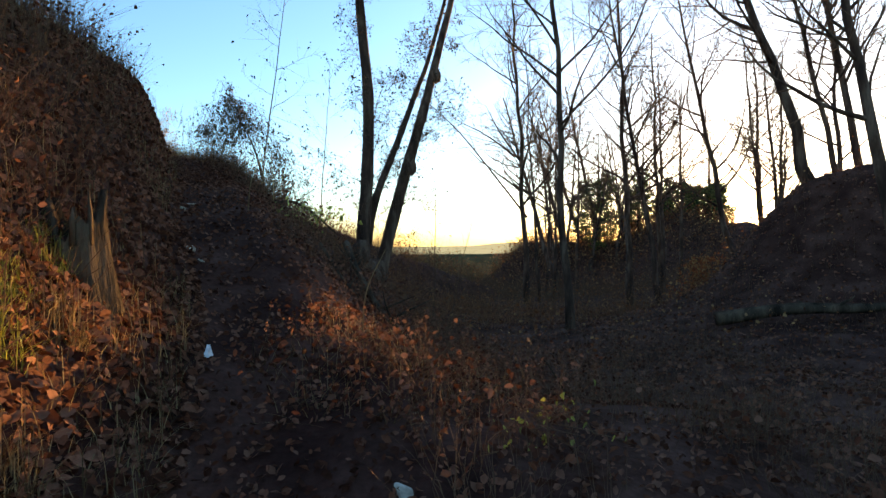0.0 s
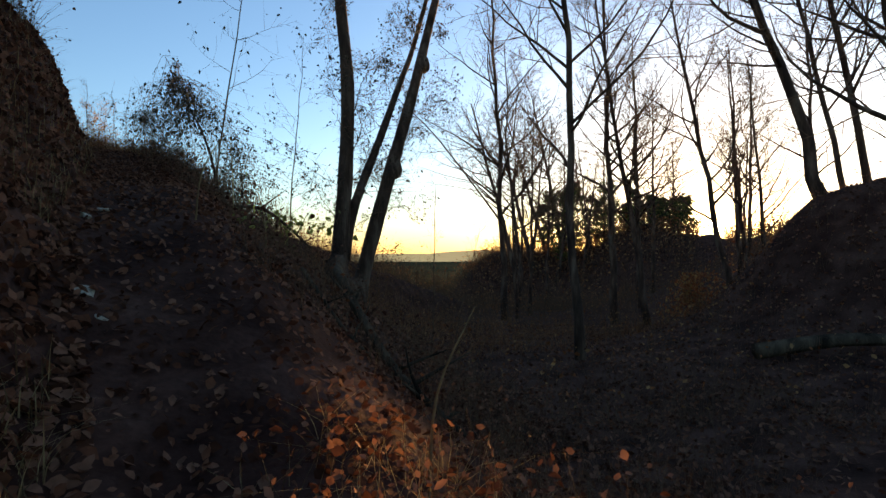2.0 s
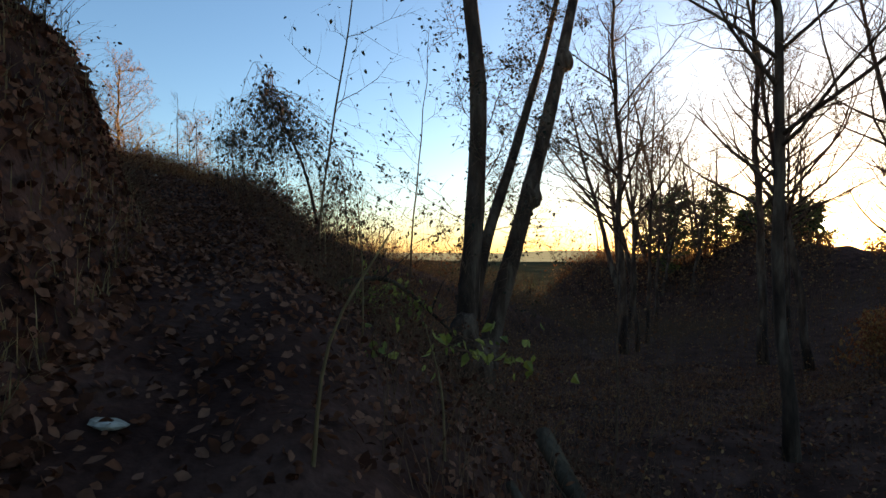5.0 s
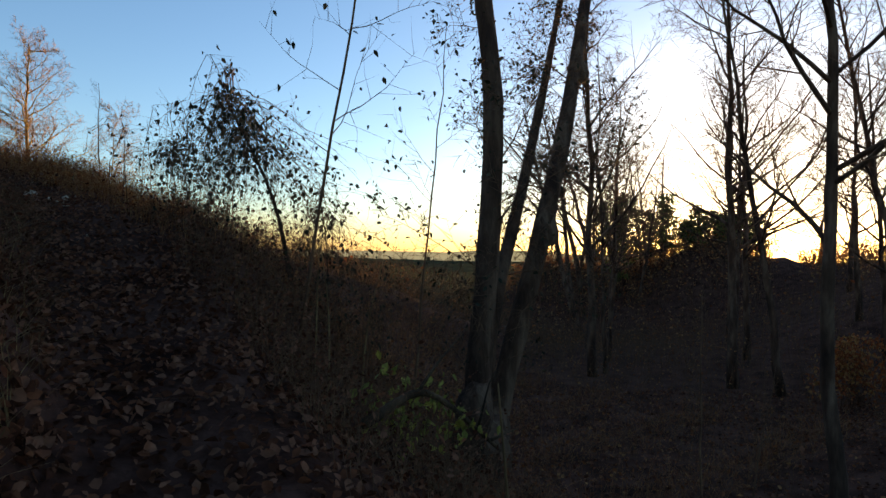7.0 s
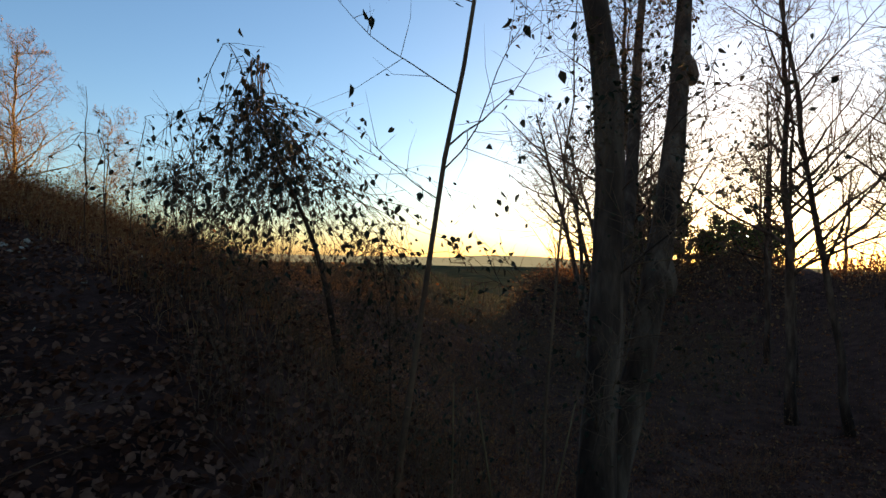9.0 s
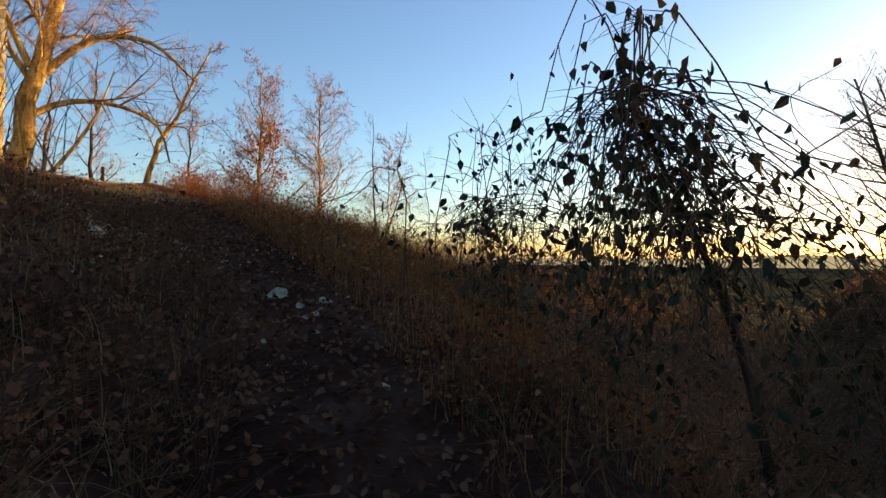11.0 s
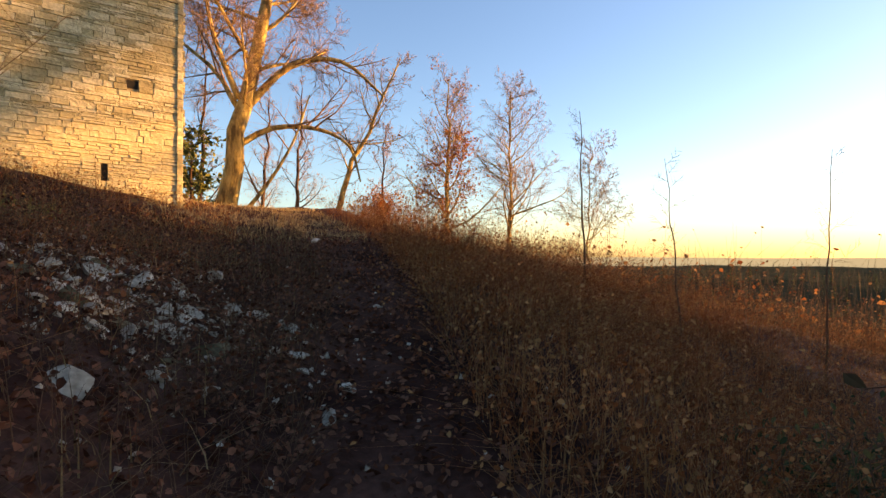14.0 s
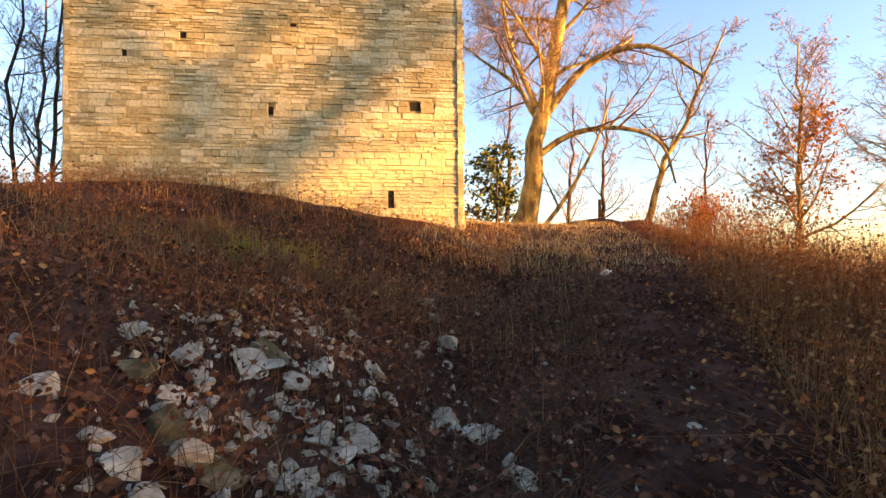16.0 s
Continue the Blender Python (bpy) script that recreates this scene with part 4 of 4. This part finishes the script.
BOULDERS = [(-11.05, 14.28, 0.36), (-10.36, 13.95, 0.28), (-10.24, 14.12, 0.26), (-9.98, 14.62, 0.30), (-12.2, 15.45, 0.32), (-11.9, 14.75, 0.26), (-10.7, 13.7, 0.26), (-9.8, 14.3, 0.24)]


def build_rubble():
    rng = random.Random(9)
    for x, y, s in RUBBLE:
        stone(rng, x, y, s * 0.88, "pale angular limestone rubble piece among dead leaves")
    for x, y, s in BOULDERS:
        stone(rng, x, y, s * 0.72, "mossy brown rounded boulder among the rubble", M_BOULDER, "mossy boulders in the rubble", 0.02)
    for x, y, s in PATH_STONES:
        stone(rng, x, y, s * 0.8, "pale stone half sunk in the path's edge", group="stones along the path", sink=0.05)
    for k in range(150):
        x, y = (-10.65 + rng.gauss(0, 0.45), 14.5 + rng.gauss(0, 0.45)) if k < 95 else (-11.2 + rng.gauss(0, 0.9), 14.6 + rng.gauss(0, 0.8))
        stone(rng, x, y, rng.uniform(0.035, 0.095) if k % 7 else rng.uniform(0.10, 0.15), "pale angular limestone rubble piece among dead leaves")
    v, f = [], []
    for i in range(640):
        if i < 440:
            x, y = -10.65 + rng.gauss(0, 0.7), 14.5 + rng.gauss(0, 0.55)
        else:
            x, y = -9.9 + rng.gauss(0, 2.2), 14.6 + rng.gauss(0, 1.2)
        s = rng.uniform(0.010, 0.034)
        c = Vector((x, y, ground_z(x, y) + s * 0.25))
        t = Euler((rng.uniform(0, 6), rng.uniform(0, 6), rng.uniform(0, 6))).to_matrix()
        o = len(v)
        for p in ((1, 0.2, 0), (-0.9, 0, 0.2), (0, 0.8, 0.1), (0.1, -0.7, 0), (0, 0, 0.5), (0.1, 0, -0.4)):
            v.append(c + t @ (Vector(p) * s * rng.uniform(0.7, 1.3)))
        f += [(o + a, o + b, o + k) for a, b, k in ((0, 2, 4), (2, 1, 4), (1, 3, 4), (3, 0, 4), (2, 0, 5), (1, 2, 5), (3, 1, 5), (0, 3, 5))]
    tagged(mesh_object("stone_chips", v, f, M_RUBBLE, None, "small white limestone chips scattered over the slope", False), category="stones", kind="stuff")


# ---- bramble bushes, stump, branches, small things ----
def bramble(seed, x, y, reach, tall, canes, label, leaf=0.085, share=0.5, mat=None):
    """Arching canes that rise, bow over and hang, with drooping leaves."""
    rng = random.Random(seed)
    z = ground_z(x, y)
    tall = tall - z if tall > 3 else tall
    root = tagged(new("bramble_bush"), label, "bush", "bramble bushes beside the path")
    root.location = x, y, z
    tubes, spots = Tubes(), []
    for _ in range(canes):
        a, r, h = rng.uniform(0, 6.28), reach * rng.uniform(0.25, 1.0), tall * rng.uniform(0.45, 1.0)
        ox, oy = rng.gauss(0, 0.24), rng.gauss(0, 0.24)
        pts = []
        for i in range(9):
            u = i / 8
            b = a + 0.4 * math.sin(u * 3 + r)
            pts.append(Vector((ox + r * u * math.cos(b), oy + r * u * math.sin(b), h * math.sin(u ** 0.7 * 2.8) - 0.1 * (1 - u))) + Vector((rng.gauss(0, 0.02), rng.gauss(0, 0.02), rng.gauss(0, 0.02))))
        tubes.add(pts, [0.0034 * (1 - 0.75 * i / 8) + 0.0008 for i in range(9)], 4)
        spots += [p for p in pts[3:] for _ in range(2) if rng.random() < share]
        for k in range(6):
            q = pts[rng.randint(2, 8)]
            w = wander(rng, q, (rng.uniform(-1, 1), rng.uniform(-1, 1), rng.uniform(-0.3, 1)), rng.uniform(0.2, 0.5), 4, 0.35, -0.15)
            tubes.add(w, [0.003, 0.0026, 0.002, 0.0016, 0.001], 3)
            spots += [p for p in w[1:] if rng.random() < share]
    tagged(tubes.make("cane_tangle", M_TWIG, root), kind="stuff")
    tagged(leaf_cloud(rng, "leaves", spots, leaf, mat or M_BRAMBLE, root, "", 0.03, 1.1), kind="stuff")
    return root


def domed_bush(seed, foot, knee, apex, canes, reach, label, crown=1.0, thick=0.034, spill=4, shy=0.0):
    """A leaning stem whose top spills over into a dome of drooping shoots with clustered leaves."""
    rng = random.Random(seed)
    foot = Vector((foot[0], foot[1], ground_z(*foot[:2])))
    root = tagged(new("domed_bush"), label, "bush", "bramble bushes beside the path")
    root.location = foot
    knee, apex = Vector(knee) - foot, Vector(apex) - foot
    line = bowed([Vector((0, 0, -0.15)), knee, apex], 12)
    stem = Tubes()
    stem.add(line, [thick * (1 - 0.72 * i / (len(line) - 1)) for i in range(len(line))], 7)
    stem.make("stem", M_BARK, root)
    shoots, spots, lone = Tubes(), [], []
    for c in range(canes):
        a = rng.uniform(0, 6.283)
        start = line[-1 - int(rng.random() ** 1.5 * spill)] + Vector((rng.gauss(0, 0.05), rng.gauss(0, 0.05), rng.gauss(0, 0.03)))
        r, rise = reach * rng.uniform(0.3, 1.15) * (1 - shy if math.cos(a + 2.6) > 0 else 1.0), rng.uniform(0.0, 0.06) if rng.random() < 0.86 else rng.uniform(0.15, 0.5)
        drop = max(0.25, start.z - 0.75) * rng.uniform(0.35, 1.1)
        steps, pts = 10, []
        for i in range(steps + 1):
            u = i / steps
            b = a + 0.5 * math.sin(2.4 * u + c)
            pts.append(start + Vector((r * u * math.cos(b), r * u * math.sin(b), rise * math.sin(min(1, u * 2) * 3.14) + rise * 0.4 * u - drop * u ** (1.9 if rise > 0.1 else 1.6))) + Vector((rng.gauss(0, 0.016), rng.gauss(0, 0.016), rng.gauss(0, 0.012))))
        shoots.add(pts, [0.0042 * (1 - 0.8 * i / steps) + 0.0008 for i in range(steps + 1)], 3)
        for i, p in enumerate(pts):
            u = i / steps
            if u > 0.08 and rng.random() < crown * (0.62 - 0.36 * u):
                spots += [p] * (4 if rng.random() < 0.16 else 1)
        if rise > 0.2:
            lone += pts[3:7]
        for _ in range(9):
            p = pts[rng.randint(2, steps)]
            w = wander(rng, p, (rng.gauss(0, 0.7), rng.gauss(0, 0.7), rng.uniform(-1.0, 0.3)), rng.uniform(0.15, 0.45), 4, 0.3, -0.12)
            shoots.add(w, [0.0026, 0.0022, 0.0018, 0.0013, 0.0008], 3, False)
            spots += [q for q in w[1:] if rng.random() < 0.24 * crown]
    tagged(shoots.make("shoot_tangle", M_TWIG, root), kind="stuff")
    tagged(leaf_cloud(rng, "leaves", spots, 0.066, M_BRAMBLE, root, "", 0.04, 1.2), kind="stuff")
    if lone:
        tagged(leaf_cloud(rng, "large_leaves", lone, 0.085, M_BRAMBLE, root, "large drooping leaves", 0.02, 1.4), kind="stuff")
    return root


domed_bush(51, (-4.15, 13.65), (-4.43, 13.51, 3.79), (-4.92, 13.13, 4.95), 120, 1.6, "domed bush with a leaning stem and drooping dark leaves", 0.68, shy=0.55)
domed_bush(52, (-5.75, 14.3), (-5.8, 14.3, 4.1), (-5.9, 14.2, 4.55), 48, 1.25, "low domed bush of thin drooping shoots and dark leaves", 0.38, 0.012, 9, 0.6)
domed_bush(63, (-3.75, 13.75), (-3.8, 13.7, 3.2), (-3.9, 13.6, 3.95), 60, 0.85, "low domed bush of thin drooping shoots and dark leaves", 0.35, 0.012, 9)
bramble(53, -5.95, 14.0, 0.62, 5.2, 14, "sparse bramble arching over with large dark leaves", 0.065, 0.2)
bramble(64, 11.9, 23.4, 1.5, 2.4, 60, "rusty red leafy bush on the hollow's far side", 0.13, 0.9, M_RED)
bramble(65, 14.4, 22.4, 1.2, 2.0, 50, "rusty red leafy bush on the hollow's far side", 0.13, 0.9, M_RED)
bramble(54, -3.3, 12.7, 0.9, 1.2, 28, "low bramble with withered leaves on the slope", 0.045, 0.4)
bramble(55, -5.2, 15.6, 1.3, 0.9, 34, "low bramble with dull green leaves", 0.045, 0.28)
bramble(56, -6.6, 16.4, 1.1, 0.75, 34, "low green bramble in the thicket", 0.05, 0.6, M_GREEN)
bramble(57, -2.25, 8.35, 0.45, 0.3, 6, "low bramble with yellowing leaves on the slope", 0.08, 0.4, M_YELLOW)
bramble(58, 0.55, 3.1, 0.28, 0.26, 5, "low bramble with yellowing leaves on the slope", 0.045, 0.25, M_YELLOW)
bramble(60, -2.75, 10.75, 0.55, 0.5, 14, "low bramble with yellowing leaves on the slope", 0.085, 0.5, M_YELLOW)
bramble(59, -20.6, 25.2, 1.2, 1.5, 60, "rounded rusty bush on the brow", 0.09, 0.8, M_RED)


def evergreen(seed, x, y, tall, wide, label):
    rng = random.Random(seed)
    root = tagged(new("evergreen_tree"), label, "tree")
    root.location = x, y, ground_z(x, y)
    tr = Tubes()
    tr.add(stem_points(rng, (0, 0, -0.2), (0.1, 0, tall), 8, 0.03), [0.09 * (1 - 0.1 * i) for i in range(9)], 7)
    tr.make("trunk", M_BARK, root)
    boughs = []
    for k in range(34):
        u = 0.18 + 0.82 * k / 33
        boughs.append((rng.uniform(0, 6.28), wide * (math.sin(min(1, 1.15 - u) * 1.9) ** 0.8 + 0.08) * rng.uniform(0.45, 1.0), tall * u))
        a, r, h = boughs[-1]
        bough = Tubes()
        bough.add([(0, 0, h - 0.1), (r * 0.5 * math.cos(a), r * 0.5 * math.sin(a), h + 0.02), (r * math.cos(a), r * math.sin(a), h + 0.15 * r)], [0.025, 0.018, 0.006], 4)
        bough.make("bough", M_BARK, root)
    spots = []
    for _ in range(1700):
        a, r, h = rng.choice(boughs)
        k = rng.random() ** 0.6
        spots.append((r * k * math.cos(a) + rng.gauss(0, 0.22), r * k * math.sin(a) + rng.gauss(0, 0.22), h + 0.15 * r * k + rng.gauss(0, 0.14)))
    tagged(leaf_cloud(rng, "foliage", spots, 0.24, M_PINE, root, "", 0.06, 0.2), kind="stuff")


for i_, (q_, u_, h_) in enumerate(((-12.6, 62, 7.2), (-14.2, 64, 7.0), (-15.7, 61, 7.3), (-17.2, 65, 7.0), (-18.7, 62, 7.1), (-20.2, 65, 6.5), (-13.4, 67, 7.4), (-15.0, 68, 7.2), (-16.6, 58, 6.6), (-18.0, 67, 7.2), (-4.8, 62, 7.8), (-6.2, 64, 7.3), (-11.0, 66, 6.4), (-7.3, 62, 7.5), (-8.4, 64, 7.8), (-9.6, 61, 7.4), (-10.5, 63, 7.2), (-7.9, 67, 7.8), (-5.6, 66, 7.2))):
    x_, y_ = q_ * 0.84 + u_ * 0.54, u_ * 0.84 - q_ * 0.54
    evergreen(64 + i_, x_, y_, h_ + (1.7 if q_ < -17 else 1.0 if q_ < -12 else -0.4) + (0.9, -0.3, 0.25)[i_ % 3] - ground_z(x_, y_), 1.9 if q_ < -12 else 1.3, "dark evergreen among the shoulder's bare trees")
evergreen(61, -31.2, 23.2, 4.6, 2.0, "olive green evergreen beside the tower")
evergreen(62, -33.5, 21.0, 3.8, 2.2, "olive green evergreen beside the tower")


def stump(x, y):
    """A rotted hollow stump: an uneven open shell of splintered wood."""
    rng = random.Random(3)
    root = tagged(new("tree_stump"), "rotted hollow tree stump on the bank", "stump")
    root.location = x, y, ground_z(x, y) - 0.12
    root.scale = 0.6, 0.6, 0.62
    n, v, f = 28, [], []
    for ring, (r, z) in enumerate([(0.36, -0.3), (0.30, 0.0), (0.26, 0.25), (0.24, 0.45), (0.25, 0.62), (0.19, 0.60), (0.17, 0.3), (0.15, 0.0)]):
        for k in range(n):
            a = 2 * math.pi * k / n
            jag = 0.16 * math.sin(a * 2 + 1) + 0.10 * math.sin(a * 5) + 0.05 * math.sin(a * 11)
            q = r * (1 + 0.10 * math.sin(a * 7) + 0.06 * math.sin(a * 3 + 1) + rng.uniform(-0.03, 0.03))
            v.append((q * math.cos(a), q * math.sin(a), z + (jag if ring in (4, 5) else jag * 0.6 if ring == 3 else 0)))
    for ring in range(7):
        f += [(ring * n + k, ring * n + (k + 1) % n, ring * n + n + (k + 1) % n, ring * n + n + k) for k in range(n)]
    f.append(tuple(7 * n + k for k in range(n)))
    mesh_object("shell", v, f, M_DEADWOOD, root)
    for k in range(5):
        a = rng.uniform(0, 6.28)
        w = Tubes()
        w.add([(0.23 * math.cos(a), 0.23 * math.sin(a), 0.35), (0.24 * math.cos(a), 0.24 * math.sin(a), 0.6), (0.22 * math.cos(a), 0.22 * math.sin(a), rng.uniform(0.7, 0.92))], [0.03, 0.025, 0.004], 4)
        w.make("splinter", M_DEADWOOD, root)


stump(-2.1, 3.2)


def fallen_branch(seed, knots, r, label, side=5, mat=None):
    """A dead branch lying on the slope, with broken side twigs."""
    rng = random.Random(seed)
    root = tagged(new("fallen_branch"), label, "branch", "fallen branches")
    pts = [Vector((x, y, ground_z(x, y) + r * 0.8 + up)) for x, y, up in knots]
    root.location = pts[0]
    rel = bowed([p - pts[0] for p in pts], 12)
    t = Tubes()
    t.add(rel, [r * (1 - 0.6 * i / (len(rel) - 1)) for i in range(len(rel))], 7)
    t.make("stem", mat or M_DEADWOOD, root)
    for _ in range(side):
        k = rng.randint(2, len(rel) - 2)
        s = Tubes()
        w = wander(rng, rel[k], (rng.uniform(-1, 1), rng.uniform(-1, 1), rng.uniform(0.1, 0.8)), rng.uniform(0.25, 0.7), 4, 0.2, 0)
        s.add(w, [r * 0.4 * (1 - 0.2 * i) for i in range(5)], 4)
        s.make("side_twig", M_DEADWOOD, root)


fallen_branch(1, [(-1.35, 8.3, 0.25), (-1.13, 7.7, 0.12), (-0.7, 7.0, 0.03), (-0.2, 6.2, 0.0)], 0.06, "dead branch lying down the leafy slope", 7)
fallen_branch(2, [(-1.6, 7.6, 0.05), (-1.2, 6.9, 0.03), (-0.9, 6.4, 0.02)], 0.025, "thin dead branch on the leafy slope", 4)
fallen_branch(3, [(-0.9, 13.0, 0.1), (-1.3, 13.6, 0.05), (-1.5, 13.9, 0.3)], 0.035, "broken pale branch at the trunks' foot", 2)
fallen_branch(4, [(6.5, 12.3, 0.1), (8.0, 12.0, 0.12), (9.6, 11.6, 0.1), (11, 11.2, 0.1)], 0.17, "dark rotten log lying at the foot of the mound", 2)
fallen_branch(5, [(0.4, 5.0, 0.02), (0.9, 5.1, 0.02), (1.3, 5.0, 0.06)], 0.03, "short dead branch on the hollow floor", 2)
fallen_branch(6, [(-3.0, 9.9, 0.1), (-2.6, 10.6, 0.5), (-2.0, 11.0, 0.6)], 0.035, "crooked dead branch leaning on the slope", 3)
for i, (x, y, h, lx) in enumerate([(-2.3, 6.7, 0.75, 0.25), (-1.9, 7.4, 0.6, -0.1), (-3.3, 10.6, 1.1, -0.1), (-3.1, 10.9, 1.2, 0.15), (-3.45, 10.9, 1.0, 0.0), (-2.45, 8.3, 0.9, -0.05), (-0.6, 4.4, 0.7, 0.2)]):
    root = tagged(new("dry_stalk"), "pale dry upright stalk beside the path", "stalk", "dry stalks beside the path")
    root.location = x, y, ground_z(x, y)
    t = Tubes()
    t.add(bowed([(0, 0, -0.1), (lx * 0.2, 0.02, h * 0.5), (lx, 0.05, h)], 8), [0.009 - 0.0008 * k for k in range(9)][:len(bowed([(0, 0, -0.1), (lx * 0.2, 0.02, h * 0.5), (lx, 0.05, h)], 8))], 5)
    t.make("stem", M_DRYGRASS, root)

# tufts of grass at the foot of the bank
for i, (x, y, s) in enumerate([(-2.1, 2.98, 0.16), (-1.85, 2.72, 0.2), (-1.85, 2.3, 0.18), (-1.55, 1.95, 0.18), (-2.0, 2.55, 0.15)]):
    rs = np.random.RandomState(60 + i)
    tx, ty = disc(rs, 260, x, y, 0.10)
    v, f = blades(rs, tx, ty, height(tx, ty), s, 0.003, 0.9)
    bulk("grass_tuft", v, f, M_YELLOW if i % 2 == 0 else M_DRYGRASS, "yellow-green grass tuft on the leafy bank", "grass tuft")

# tall dry stalks on the bank before the tower, and tussocks above the rubble
rt = random.Random(31)
for _ in range(46):
    x, y, h = -9.2 + rt.uniform(-0.6, 0.5), 12.7 + rt.uniform(-0.45, 0.4), rt.uniform(0.7, 1.5)
    root = tagged(new("dry_stalk"), "tall thin dry stalk on the bank below the tower", "stalk", "tall stalks below the tower")
    root.location = x, y, ground_z(x, y)
    lx, ly = rt.gauss(0.15, 0.2) * h, rt.gauss(0.1, 0.15) * h
    line = bowed([(0, 0, -0.1), (lx * 0.3, ly * 0.3, h * 0.55), (lx, ly, h)], 8)
    t = Tubes()
    t.add(line, [0.0042 - 0.0003 * k for k in range(len(line))], 4)
    for k in range(3, len(line) - 1):
        t.add(wander(rt, line[k], (rt.uniform(-1, 1), rt.uniform(-1, 1), 1.2), h * 0.16, 3, 0.2, 0.0), [0.002, 0.0017, 0.0013, 0.0008], 3)
    t.make("stem", M_DRYGRASS, root)
for i, (x, y, s) in enumerate([(-13.3, 14.2, 0.3), (-13.7, 13.9, 0.34), (-14.2, 13.7, 0.3), (-14.0, 14.4, 0.3), (-13.2, 14.8, 0.26), (-14.8, 13.4, 0.3), (-12.9, 15.2, 0.22)]):
    rs = np.random.RandomState(160 + i)
    tx, ty = disc(rs, 420, x, y, 0.24)
    v, f = blades(rs, tx, ty, height(tx, ty), s, 0.0045, 1.1)
    bulk("grass_tuft", v, f, M_YELLOW if i in (1, 3) else M_DRYGRASS, "long matted grass tussock above the rubble", "grass tuft")

# a crumpled scrap of white paper on the path
bm = bmesh.new()
bmesh.ops.create_grid(bm, x_segments=6, y_segments=8, size=0.5)
rp = random.Random(2)
for v in bm.verts:
    v.co = (v.co.x * 0.036 * (1.1 - v.co.y * 1.3), v.co.y * 0.09, abs(v.co.x) * 0.03 + rp.uniform(0, 0.012))
bmesh.ops.solidify(bm, geom=bm.faces[:], thickness=0.001)
me = bpy.data.meshes.new("paper_scrap")
bm.to_mesh(me)
bm.free()
me.materials.append(M_PAPER)
scrap = tagged(new("paper_scrap", me), "crumpled white paper scrap lying on the path", "paper")
scrap.matrix_world = pose(-1.5, 3.58, ground_z(-1.5, 3.58) + 0.04, 50, 0, 20)

# a short post on the brow
post = tagged(new("wooden_post"), "short weathered wooden post on the brow", "post")
post.location = -22.95, 23.5, ground_z(-22.95, 23.5)
t = Tubes()
t.add([(0, 0, -0.2), (0.01, 0, 0.3), (0, 0.01, 0.62), (0, 0.01, 0.64)], [0.06, 0.055, 0.055, 0.04], 8)
t.make("shaft", M_DEADWOOD, post)
build_rubble()
build_tower()
